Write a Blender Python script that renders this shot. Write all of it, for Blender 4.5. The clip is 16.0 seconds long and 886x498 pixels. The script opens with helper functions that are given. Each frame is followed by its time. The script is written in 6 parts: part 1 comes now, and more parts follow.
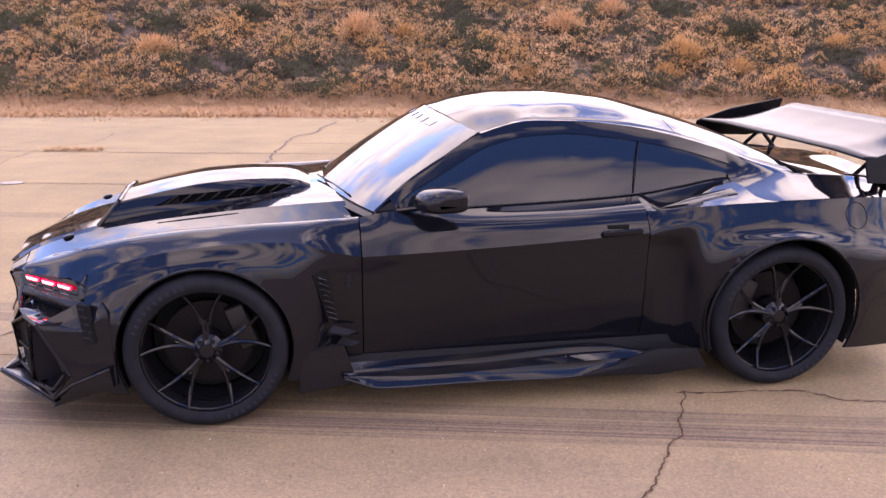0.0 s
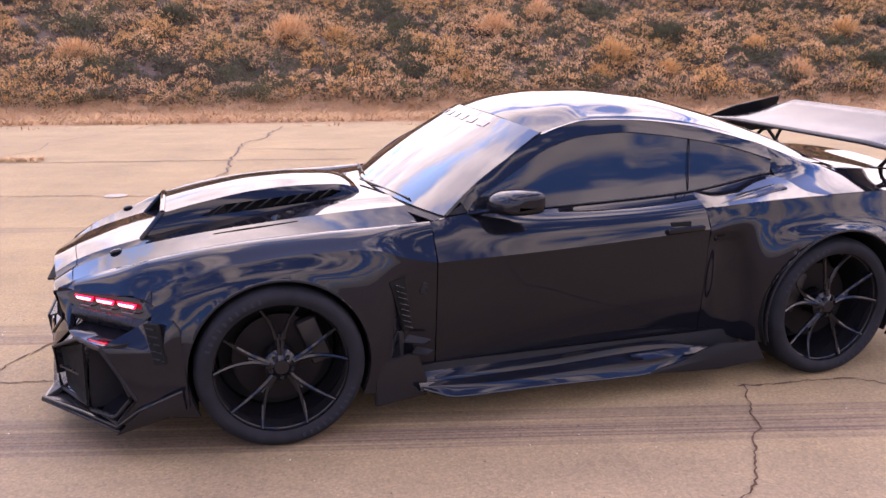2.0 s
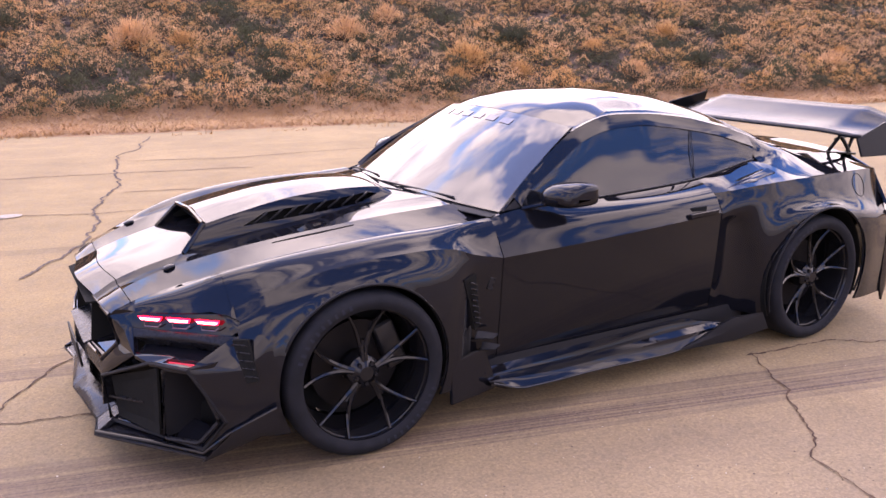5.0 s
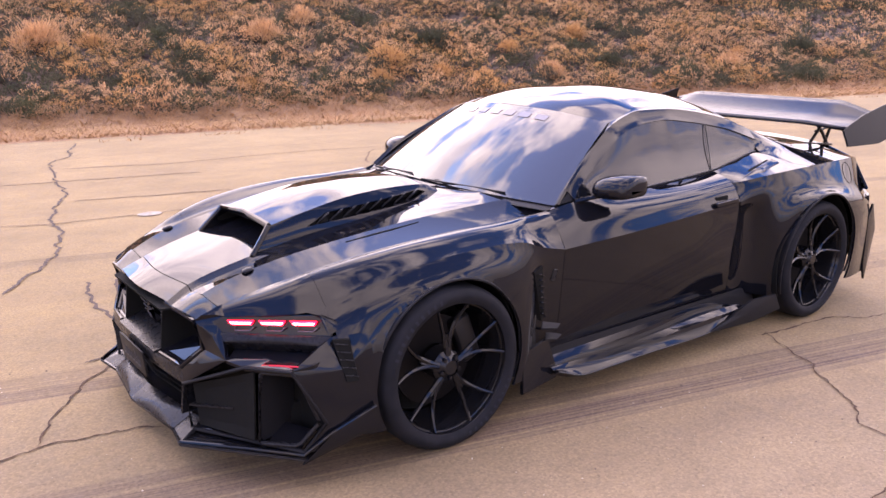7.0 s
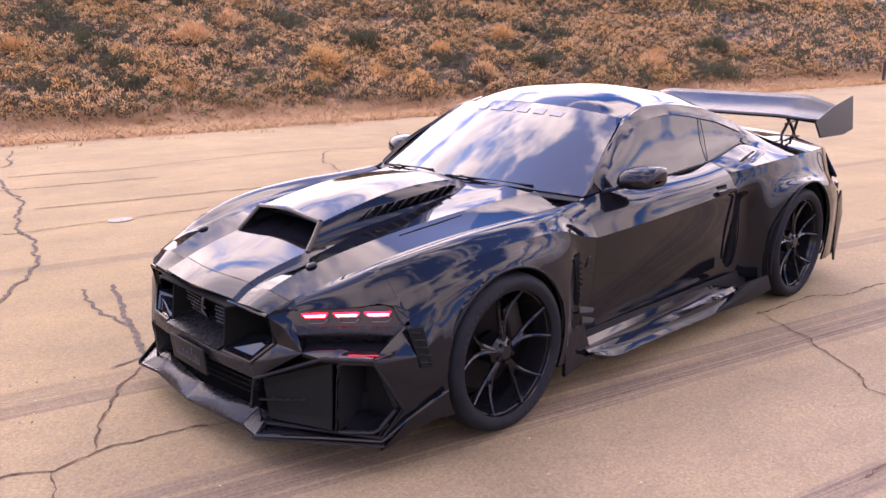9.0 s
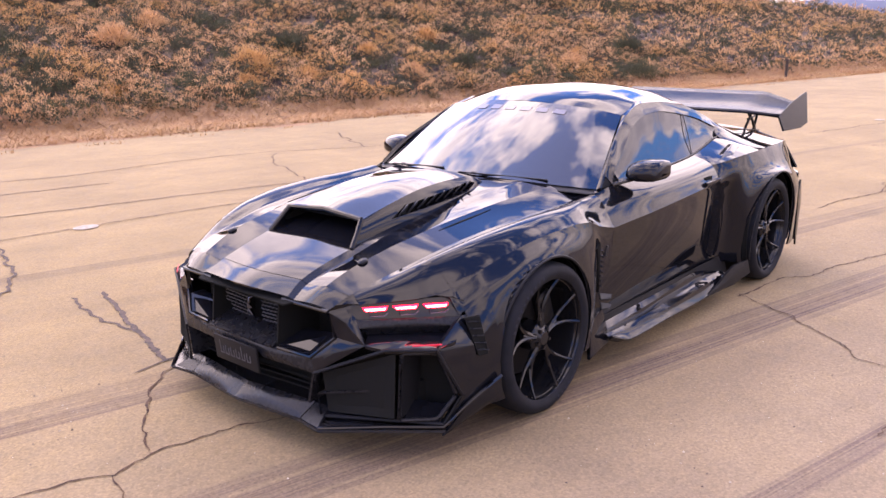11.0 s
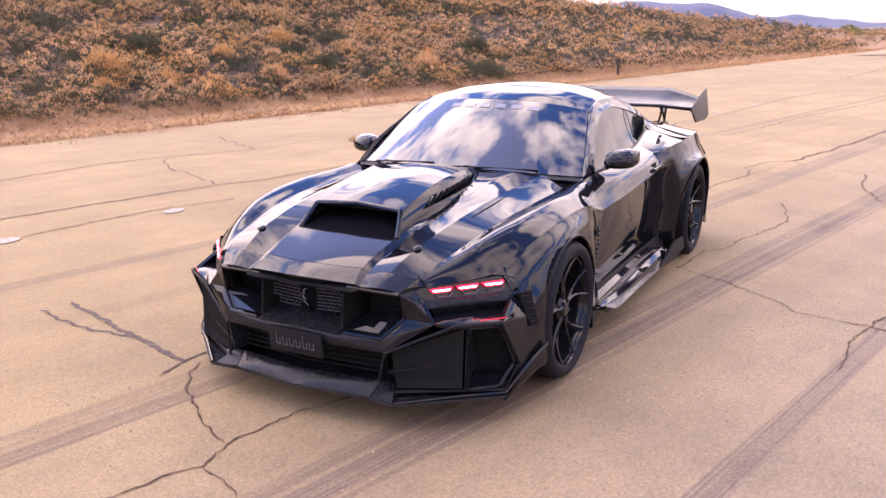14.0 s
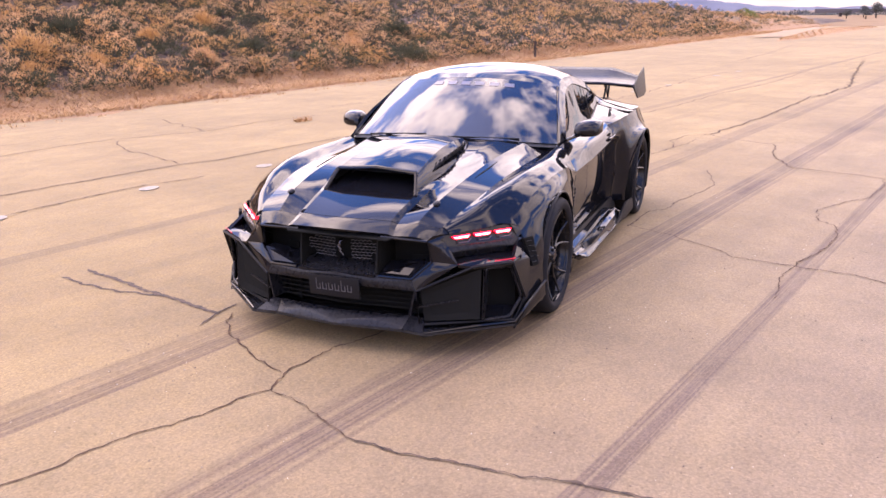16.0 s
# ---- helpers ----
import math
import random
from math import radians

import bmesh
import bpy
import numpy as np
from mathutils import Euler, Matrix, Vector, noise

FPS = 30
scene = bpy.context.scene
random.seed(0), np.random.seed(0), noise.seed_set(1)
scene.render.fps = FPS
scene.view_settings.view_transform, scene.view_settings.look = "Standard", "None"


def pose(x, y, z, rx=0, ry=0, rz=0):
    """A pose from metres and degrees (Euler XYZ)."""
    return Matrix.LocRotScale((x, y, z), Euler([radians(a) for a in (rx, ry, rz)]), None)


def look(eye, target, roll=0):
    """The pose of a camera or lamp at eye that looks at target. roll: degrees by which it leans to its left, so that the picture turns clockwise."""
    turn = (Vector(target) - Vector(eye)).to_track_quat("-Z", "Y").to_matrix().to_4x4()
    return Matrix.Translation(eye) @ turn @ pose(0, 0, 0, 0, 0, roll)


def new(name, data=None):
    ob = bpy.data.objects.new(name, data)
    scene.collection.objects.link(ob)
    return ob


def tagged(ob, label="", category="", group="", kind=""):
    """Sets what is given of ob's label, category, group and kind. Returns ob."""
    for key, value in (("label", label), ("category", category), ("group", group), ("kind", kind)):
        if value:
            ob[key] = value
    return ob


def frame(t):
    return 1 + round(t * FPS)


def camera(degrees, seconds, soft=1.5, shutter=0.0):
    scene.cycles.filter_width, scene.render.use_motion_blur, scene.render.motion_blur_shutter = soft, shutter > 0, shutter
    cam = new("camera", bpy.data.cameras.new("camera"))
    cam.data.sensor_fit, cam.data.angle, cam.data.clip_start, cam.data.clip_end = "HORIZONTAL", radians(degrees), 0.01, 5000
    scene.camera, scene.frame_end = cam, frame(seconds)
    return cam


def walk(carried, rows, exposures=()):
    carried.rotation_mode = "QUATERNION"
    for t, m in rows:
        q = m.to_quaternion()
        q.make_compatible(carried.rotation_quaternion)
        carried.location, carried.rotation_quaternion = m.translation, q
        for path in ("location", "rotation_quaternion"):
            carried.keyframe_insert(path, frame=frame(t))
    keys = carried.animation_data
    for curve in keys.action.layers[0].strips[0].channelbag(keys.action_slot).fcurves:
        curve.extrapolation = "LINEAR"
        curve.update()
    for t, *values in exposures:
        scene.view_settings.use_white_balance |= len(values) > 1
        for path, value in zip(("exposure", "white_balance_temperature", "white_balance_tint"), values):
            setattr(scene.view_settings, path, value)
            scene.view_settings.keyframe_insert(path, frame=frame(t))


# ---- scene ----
cam = camera(57.0, 16.0)
PATH = [
    (0, (0.399, -4.393, 1.765), (0.759, -2.503, 1.219), 0.2),
    (0.5, (0.225, -4.377, 1.768), (0.652, -2.499, 1.227), 0.2),
    (1, (0.056, -4.253, 1.758), (0.544, -2.39, 1.219), 0.1),
    (1.5, (-0.114, -4.171, 1.754), (0.417, -2.32, 1.214), 0.1),
    (2, (-0.289, -4.136, 1.741), (0.284, -2.297, 1.204), 0.1),
    (2.5, (-0.441, -4.088, 1.752), (0.192, -2.267, 1.22), 0.1),
    (3, (-0.576, -3.94, 1.744), (0.124, -2.143, 1.213), 0.0),
    (3.5, (-0.73, -3.825, 1.73), (0.028, -2.052, 1.199), 0.0),
    (4, (-0.913, -3.82, 1.723), (-0.086, -2.077, 1.194), -0.0),
    (6.5, (-1.753, -3.499, 1.705), (-0.617, -1.938, 1.184), -0.1),
    (7, (-1.918, -3.396, 1.701), (-0.743, -1.864, 1.181), -0.1),
    (7.5, (-2.069, -3.331, 1.692), (-0.866, -1.82, 1.17), -0.1),
    (8, (-2.199, -3.279, 1.672), (-0.96, -1.798, 1.15), -0.2),
    (8.5, (-2.336, -3.231, 1.687), (-1.056, -1.785, 1.169), -0.2),
    (9, (-2.454, -3.135, 1.695), (-1.123, -1.734, 1.179), -0.3),
    (11.5, (-3.075, -2.741, 1.712), (-1.577, -1.521, 1.195), -0.5),
    (12, (-3.203, -2.626, 1.715), (-1.684, -1.432, 1.196), -0.5),
    (12.5, (-3.356, -2.552, 1.705), (-1.81, -1.394, 1.185), -0.5),
    (13, (-3.511, -2.496, 1.724), (-1.923, -1.396, 1.207), -0.5),
    (13.5, (-3.62, -2.39, 1.729), (-1.965, -1.392, 1.213), -0.6),
    (14, (-3.767, -2.256, 1.736), (-2.066, -1.341, 1.219), -0.5),
    (14.5, (-3.972, -2.2, 1.737), (-2.234, -1.358, 1.217), -0.6),
    (15, (-4.175, -2.179, 1.756), (-2.41, -1.398, 1.234), -0.6),
    (15.5, (-4.381, -2.125, 1.763), (-2.601, -1.396, 1.218), -0.4),
    (16, (-4.622, -2.082, 1.764), (-2.841, -1.363, 1.207), -0.4),
]
LOOK = [(0, 0.82, 7030, 34), (8, 0.89, 7130, 34), (11, 0.90, 7160, 33), (16, 0.92, 7270, 33)]
walk(cam, [(t, look(eye, target, roll)) for t, eye, target, roll in PATH], LOOK)

# ---- world, sun ----
SUN_ELEV, SUN_AZ = radians(42), radians(103)     # azimuth from +x towards +y
BANK_ELEV, BANK_AZ = radians(46), radians(40)    # the brightest bank of cloud
world = bpy.data.worlds.new("sky")
scene.world = world
world.use_nodes = True
wn, wl = world.node_tree.nodes, world.node_tree.links
wn.clear()


def wnode(kind, **values):
    n = wn.new(kind)
    for key, value in values.items():
        n.inputs[key].default_value = value
    return n


sky = wn.new("ShaderNodeTexSky")
sky.sky_type, sky.sun_disc = "NISHITA", False
sky.sun_elevation, sky.sun_rotation = SUN_ELEV, radians(90) - SUN_AZ
sky.air_density, sky.dust_density, sky.ozone_density = 1.0, 0.6, 1.2
coord = wn.new("ShaderNodeTexCoord")
split = wn.new("ShaderNodeSeparateXYZ")
wl.new(coord.outputs["Generated"], split.inputs[0])
lift = wn.new("ShaderNodeMath")
lift.operation = "ADD"
lift.inputs[1].default_value = 0.22
high = wn.new("ShaderNodeMath")
high.operation = "MAXIMUM"
high.inputs[1].default_value = 0.0
wl.new(split.outputs[2], high.inputs[0])
wl.new(high.outputs[0], lift.inputs[0])
flat = wn.new("ShaderNodeVectorMath")
flat.operation = "DIVIDE"
wl.new(coord.outputs["Generated"], flat.inputs[0])
three = wn.new("ShaderNodeCombineXYZ")
for i in range(3):
    wl.new(lift.outputs[0], three.inputs[i])
wl.new(three.outputs[0], flat.inputs[1])
cloud = wnode("ShaderNodeTexNoise", Scale=2.4, Detail=11.0, Roughness=0.58, Distortion=0.12)
wl.new(flat.outputs[0], cloud.inputs["Vector"])
ramp = wn.new("ShaderNodeValToRGB")
ramp.color_ramp.elements[0].position, ramp.color_ramp.elements[1].position = 0.45, 0.53
crowd = wn.new("ShaderNodeMapRange")             # cloud banks close up towards the horizon
for key, v in zip(("From Min", "From Max", "To Min", "To Max"), (0.1, 0.95, 0.075, -0.070)):
    crowd.inputs[key].default_value = v
wl.new(split.outputs[2], crowd.inputs["Value"])
gather = wn.new("ShaderNodeMath")
gather.operation = "ADD"
wl.new(cloud.outputs[0], gather.inputs[0])
wl.new(crowd.outputs[0], gather.inputs[1])
bank_side = wn.new("ShaderNodeMapRange")         # the cloud thickens on its bright side and thins out away from it
for key, v in zip(("From Min", "From Max", "To Min", "To Max"), (-0.1, 0.8, -0.022, 0.040)):
    bank_side.inputs[key].default_value = v
cover = wn.new("ShaderNodeMath")
cover.operation = "ADD"
wl.new(gather.outputs[0], cover.inputs[0])
wl.new(bank_side.outputs[0], cover.inputs[1])
wl.new(cover.outputs[0], ramp.inputs[0])
shade = wnode("ShaderNodeTexNoise", Scale=4.5, Detail=8.0, Roughness=0.62)
wl.new(flat.outputs[0], shade.inputs["Vector"])
tone = wn.new("ShaderNodeValToRGB")
tone.color_ramp.elements[0].position, tone.color_ramp.elements[1].position = 0.35, 0.65
tone.color_ramp.elements[0].color, tone.color_ramp.elements[1].color = (0.50, 0.51, 0.58, 1), (1.0, 0.965, 0.96, 1)
wl.new(shade.outputs[0], tone.inputs[0])
bright = wn.new("ShaderNodeVectorMath")
bright.operation = "SCALE"
toward = wn.new("ShaderNodeVectorMath")         # clouds are brighter on one side of the sky
toward.operation = "DOT_PRODUCT"
toward.inputs[1].default_value = (math.cos(BANK_ELEV) * math.cos(BANK_AZ), math.cos(BANK_ELEV) * math.sin(BANK_AZ), math.sin(BANK_ELEV))
wl.new(coord.outputs["Generated"], toward.inputs[0])
halo = wn.new("ShaderNodeMapRange")
halo.interpolation_type = "SMOOTHERSTEP"
for key, v in zip(("From Min", "From Max", "To Min", "To Max"), (0.0, 1.0, 15.0, 27.0)):
    halo.inputs[key].default_value = v
wl.new(toward.outputs["Value"], halo.inputs["Value"])
wl.new(toward.outputs["Value"], bank_side.inputs["Value"])
wl.new(halo.outputs[0], bright.inputs["Scale"])
wl.new(tone.outputs[0], bright.inputs[0])
mixed = wn.new("ShaderNodeMix")
mixed.data_type = "RGBA"
wl.new(ramp.outputs[0], mixed.inputs["Factor"])
deep_blue = wn.new("ShaderNodeMix")             # clear air between the clouds
deep_blue.data_type, deep_blue.blend_type = "RGBA", "MULTIPLY"
deep_blue.inputs["Factor"].default_value = 1.0
deep_blue.inputs["B"].default_value = (0.82, 1.62, 2.8, 1)
wl.new(sky.outputs[0], deep_blue.inputs["A"])
wl.new(deep_blue.outputs["Result"], mixed.inputs["A"])
wl.new(bright.outputs[0], mixed.inputs["B"])
low = wn.new("ShaderNodeMapRange")               # the air is brighter and paler towards the horizon
for key, v in zip(("From Min", "From Max", "To Min", "To Max"), (0.1, 0.55, 0.82, 1.2)):
    low.inputs[key].default_value = v
wl.new(split.outputs[2], low.inputs["Value"])
hazy = wn.new("ShaderNodeMapRange")
for key, v in zip(("From Min", "From Max", "To Min", "To Max"), (0.0, 0.16, 0.95, 0.0)):
    hazy.inputs[key].default_value = v
wl.new(split.outputs[2], hazy.inputs["Value"])
haze = wn.new("ShaderNodeMix")
haze.data_type = "RGBA"
haze.inputs["B"].default_value = (5.8, 5.4, 5.2, 1)
wl.new(hazy.outputs[0], haze.inputs["Factor"])
wl.new(mixed.outputs["Result"], haze.inputs["A"])
glow = wn.new("ShaderNodeVectorMath")
glow.operation = "SCALE"
wl.new(haze.outputs["Result"], glow.inputs[0])
wl.new(low.outputs[0], glow.inputs["Scale"])
back = wnode("ShaderNodeBackground", Strength=0.12)
wl.new(glow.outputs[0], back.inputs["Color"])
out = wn.new("ShaderNodeOutputWorld")
wl.new(back.outputs[0], out.inputs[0])

sun = new("sun", bpy.data.lights.new("sun", "SUN"))
sun.data.energy, sun.data.angle, sun.data.color = 0.85, radians(100.0), (1.0, 0.90, 0.77)
sun_way = Vector((math.cos(SUN_ELEV) * math.cos(SUN_AZ), math.cos(SUN_ELEV) * math.sin(SUN_AZ), math.sin(SUN_ELEV)))
sun.matrix_world = look(sun_way * 50, (0, 0, 0))


# ---- materials ----
class Mat:
    """A small builder of node materials."""

    def __init__(self, name, base=(0.5, 0.5, 0.5), rough=0.5, metal=0.0, **values):
        self.m = bpy.data.materials.new(name)
        self.m.use_nodes = True
        self.t = self.m.node_tree
        self.b = self.t.nodes["Principled BSDF"]
        self.b.inputs["Base Color"].default_value = (*base, 1)
        self.b.inputs["Roughness"].default_value = rough
        self.b.inputs["Metallic"].default_value = metal
        for key, value in values.items():
            self.b.inputs[key.replace("_", " ")].default_value = value

    def node(self, kind, **values):
        n = self.t.nodes.new(kind)
        for key, value in values.items():
            n.inputs[key].default_value = value
        return n

    def link(self, a, b):
        self.t.links.new(a, b)

    def place(self, scale=(1, 1, 1), turn=0.0):
        c = self.node("ShaderNodeTexCoord")
        m = self.node("ShaderNodeMapping")
        m.inputs["Scale"].default_value, m.inputs["Rotation"].default_value = scale, (0, 0, turn)
        self.link(c.outputs["Object"], m.inputs[0])
        return m.outputs[0]

    def noise(self, scale, detail=4.0, rough=0.55, at=None):
        n = self.node("ShaderNodeTexNoise", Scale=scale, Detail=detail, Roughness=rough)
        self.link(at or self.place(), n.inputs["Vector"])
        return n.outputs[0]

    def ramp(self, value, *stops):
        r = self.node("ShaderNodeValToRGB")
        e = r.color_ramp.elements
        while len(e) < len(stops):
            e.new(0.5)
        for el, (p, c) in zip(e, stops):
            el.position, el.color = p, (*c, 1) if len(c) == 3 else c
        self.link(value, r.inputs[0])
        return r.outputs[0]

    def grey(self, value, a, b, lo=0.0, hi=1.0):
        n = self.node("ShaderNodeMapRange")
        for key, v in zip(("From Min", "From Max", "To Min", "To Max"), (a, b, lo, hi)):
            n.inputs[key].default_value = v
        self.link(value, n.inputs["Value"])
        return n.outputs[0]

    def mix(self, factor, a, b, how="MIX"):
        n = self.node("ShaderNodeMix")
        n.data_type, n.blend_type = "RGBA", how
        for v, key in ((factor, "Factor"), (a, "A"), (b, "B")):
            if hasattr(v, "is_linked"):
                self.link(v, n.inputs[key])
            else:
                n.inputs[key].default_value = v if key == "Factor" else (*v, 1)
        return n.outputs["Result"]

    def math(self, op, a, b=0.0):
        n = self.node("ShaderNodeMath")
        n.operation = op
        for i, v in enumerate((a, b)):
            if hasattr(v, "is_linked"):
                self.link(v, n.inputs[i])
            else:
                n.inputs[i].default_value = v
        return n.outputs[0]

    def colour(self, c):
        self.link(c, self.b.inputs["Base Color"])
        return self

    def set(self, key, v):
        self.link(v, self.b.inputs[key])
        return self

    def bump(self, height, strength=0.3, distance=0.01):
        n = self.node("ShaderNodeBump", Strength=strength, Distance=distance)
        self.link(height, n.inputs["Height"])
        self.link(n.outputs[0], self.b.inputs["Normal"])
        return self


paint = Mat("black_paint", (0.0058, 0.0060, 0.0080), 0.05, IOR=1.38)
paint.set("Roughness", paint.grey(paint.noise(3.0, 5), 0.35, 0.7, 0.015, 0.045))
satin = Mat("satin_black", (0.010, 0.010, 0.0115), 0.28, IOR=1.30)
wing_paint = Mat("wing_black", (0.008, 0.008, 0.009), 0.2, IOR=1.20)
wing_paint.set("Roughness", wing_paint.grey(wing_paint.noise(5, 5), 0.3, 0.7, 0.17, 0.25))
satin.set("Roughness", satin.grey(satin.noise(40, 4), 0.3, 0.7, 0.22, 0.36))
carbon = Mat("carbon_lip", (0.014, 0.014, 0.016), 0.25, IOR=1.5)
weave = carbon.node("ShaderNodeTexChecker", Scale=220.0)
carbon.link(carbon.place(), weave.inputs["Vector"])
carbon.colour(carbon.mix(weave.outputs["Fac"], (0.010, 0.010, 0.012), (0.02, 0.02, 0.022)))
void = Mat("duct_black", (0.013, 0.013, 0.012), 0.7, Specular_IOR_Level=0.03)
void.set("Roughness", void.grey(void.noise(30), 0.3, 0.7, 0.6, 0.8))
plastic = Mat("black_plastic", (0.012, 0.012, 0.013), 0.42, Specular_IOR_Level=0.12)
plastic.bump(plastic.noise(600, 2), 0.08, 0.001)
rubber = Mat("tyre_rubber", (0.016, 0.017, 0.019), 0.62, Specular_IOR_Level=0.08)
rubber.colour(rubber.mix(rubber.grey(rubber.noise(14, 6), 0.35, 0.7), (0.011, 0.012, 0.014), (0.017, 0.017, 0.020)))
rubber.bump(rubber.noise(160, 3), 0.12, 0.002)
letter = Mat("sidewall_print", (0.022, 0.024, 0.032), 0.6, Specular_IOR_Level=0.1)
rimpaint = Mat("rim_black", (0.008, 0.008, 0.009), 0.09, IOR=1.36)
rimpaint.set("Roughness", rimpaint.grey(rimpaint.noise(25, 4), 0.3, 0.7, 0.06, 0.14))
disc_m = Mat("brake_iron", (0.022, 0.021, 0.022), 0.5, 1.0)
disc_m.bump(disc_m.noise(90), 0.1, 0.001)
caliper_m = Mat("caliper_black", (0.006, 0.006, 0.007), 0.4)
glass = Mat("tinted_glass", (0.010, 0.012, 0.016), 0.0, IOR=1.85, Transmission_Weight=0.3)
side_glass = Mat("tinted_side_glass", (0.008, 0.010, 0.014), 0.0, IOR=1.43, Transmission_Weight=0.3)
side_glass.set("Roughness", side_glass.grey(side_glass.noise(2.2, 4), 0.35, 0.7, 0.0, 0.01))
glass.set("Roughness", glass.grey(glass.noise(2.2, 4), 0.35, 0.7, 0.0, 0.008))
plaque_grey = Mat("plaque_print", (0.075, 0.075, 0.08), 0.45)
screen_film = Mat("screen_film", (0.15, 0.145, 0.17), 0.15)
redglint = Mat("dim_red_line", (0.20, 0.01, 0.02), 0.4)
redglint.b.inputs["Emission Color"].default_value = (1.0, 0.02, 0.05, 1)
redglint.b.inputs["Emission Strength"].default_value = 0.35
chrome = Mat("dark_chrome", (0.07, 0.07, 0.08), 0.22, 1.0)
mirror_m = Mat("mirror_glass", (0.7, 0.7, 0.72), 0.02, 1.0)
redlamp = Mat("red_lamp", (0.5, 0.01, 0.02), 0.3)
redlamp.b.inputs["Emission Color"].default_value = (1.0, 0.012, 0.035, 1)
redlamp.b.inputs["Emission Strength"].default_value = 4.5
redcore = Mat("red_lamp_core", (0.9, 0.3, 0.3), 0.3)
redcore.b.inputs["Emission Color"].default_value = (1.0, 0.25, 0.27, 1)
redcore.b.inputs["Emission Strength"].default_value = 8.0
mesh_grey = Mat("mesh_grey", (0.10, 0.10, 0.105), 0.35)
mesh_grey.bump(mesh_grey.noise(300, 2), 0.1, 0.001)
lens_grey = Mat("lamp_outline", (0.09, 0.07, 0.08), 0.3)

# concrete, with stains and worn wheel tracks
ROAD = math.atan(-0.255)                      # direction of the joints and wheel tracks
concrete = Mat("old_concrete", (0.248, 0.201, 0.159), 0.85)
p = concrete.place()
turned = concrete.place((1, 1, 1), -ROAD)     # x along the road
lengthwise = concrete.node("ShaderNodeMapping")
lengthwise.inputs["Scale"].default_value = (0.12, 1.5, 1)
concrete.link(turned, lengthwise.inputs[0])
q = lengthwise.outputs[0]
big = concrete.grey(concrete.noise(0.35, 5, 0.6, p), 0.32, 0.68)
streak = concrete.grey(concrete.noise(2.2, 7, 0.62, q), 0.36, 0.66)
fine = concrete.noise(75, 5, 0.7, p)
mid = concrete.noise(9, 6, 0.62, p)
c = concrete.mix(big, (0.201, 0.153, 0.090), (0.249, 0.194, 0.114))
c = concrete.mix(concrete.math("MULTIPLY", streak, 0.45), c, (0.156, 0.118, 0.079))
c = concrete.mix(concrete.grey(mid, 0.3, 0.75, 0.0, 0.35), c, (0.280, 0.222, 0.135))
grain = concrete.grey(fine, 0.30, 0.70, 0.77, 1.22)
vor = concrete.node("ShaderNodeTexVoronoi", Scale=120.0)
concrete.link(p, vor.inputs["Vector"])
pit = concrete.grey(vor.outputs["Distance"], 0.05, 0.22, 0.72, 1.0)
sep = concrete.node("ShaderNodeSeparateXYZ")
concrete.link(turned, sep.inputs[0])
wob = concrete.math("MULTIPLY", concrete.math("SUBTRACT", concrete.noise(0.25, 2, 0.5, p), 0.5), 0.07)
across = concrete.math("ADD", sep.outputs[1], wob)
tracks = None
# distance across the road, half width and strength of the dark rubber tracks, and of one wide darker band
for centre, half, depth in ((0.520, 0.080, 0.36), (0.352, 0.076, 0.52), (-0.688, 0.052, 0.50), (-0.835, 0.078, 0.66), (-0.945, 0.022, 0.42),
                            (-1.966, 0.070, 0.58), (2.92, 0.09, 0.45), (-4.1, 1.2, 0.12), (1.9, 0.09, 0.12)):
    d = concrete.math("ABSOLUTE", concrete.math("SUBTRACT", across, centre))
    band = concrete.grey(d, half * 0.86, half * 1.08, min(0.9, depth * 1.35), 0.0)
    tracks = band if tracks is None else concrete.math("MAXIMUM", tracks, band)
rub = concrete.node("ShaderNodeMapping")
rub.inputs["Scale"].default_value = (0.16, 46, 1)
concrete.link(turned, rub.inputs[0])
lines = concrete.grey(concrete.noise(1.6, 4, 0.6, rub.outputs[0]), 0.36, 0.58, 0.15, 1.0)
worn = concrete.grey(concrete.noise(0.6, 3, 0.5, p), 0.3, 0.6, 0.6, 1.0)
amount = concrete.math("MULTIPLY", concrete.math("MULTIPLY", tracks, lines), worn)
c = concrete.mix(amount, c, (0.088, 0.060, 0.052))
blot = concrete.grey(concrete.noise(1.1, 8, 0.68, p), 0.34, 0.66, 0.84, 1.12)
dust = concrete.grey(concrete.noise(0.09, 5, 0.6, p), 0.36, 0.64, 0.88, 1.08)
spot = concrete.grey(concrete.noise(34, 3, 0.5, p), 0.66, 0.74, 1.0, 0.66)
stones = concrete.node("ShaderNodeTexVoronoi", Scale=85.0)
concrete.link(p, stones.inputs["Vector"])
chips = concrete.node("ShaderNodeSeparateColor")
concrete.link(stones.outputs["Color"], chips.inputs[0])
gravel = concrete.grey(chips.outputs[0], 0.0, 1.0, 0.86, 1.14)
# the near side is darker and greyer, the far side lighter and yellower
side_of = concrete.grey(concrete.math("ADD", sep.outputs[1], concrete.math("MULTIPLY", concrete.math("SUBTRACT", concrete.noise(0.5, 5, 0.6, p), 0.5), 3.0)), -3.6, 1.6)
c = concrete.mix(1.0, c, concrete.mix(side_of, (0.93, 0.88, 0.93), (1.19, 1.04, 0.735)), "MULTIPLY")
for layer in (blot, dust, spot, gravel):
    c = concrete.mix(1.0, c, layer, "MULTIPLY")
c = concrete.mix(1.0, c, grain, "MULTIPLY")
c = concrete.mix(1.0, c, pit, "MULTIPLY")
concrete.colour(c)
concrete.set("Roughness", concrete.grey(mid, 0.3, 0.7, 0.75, 0.95))
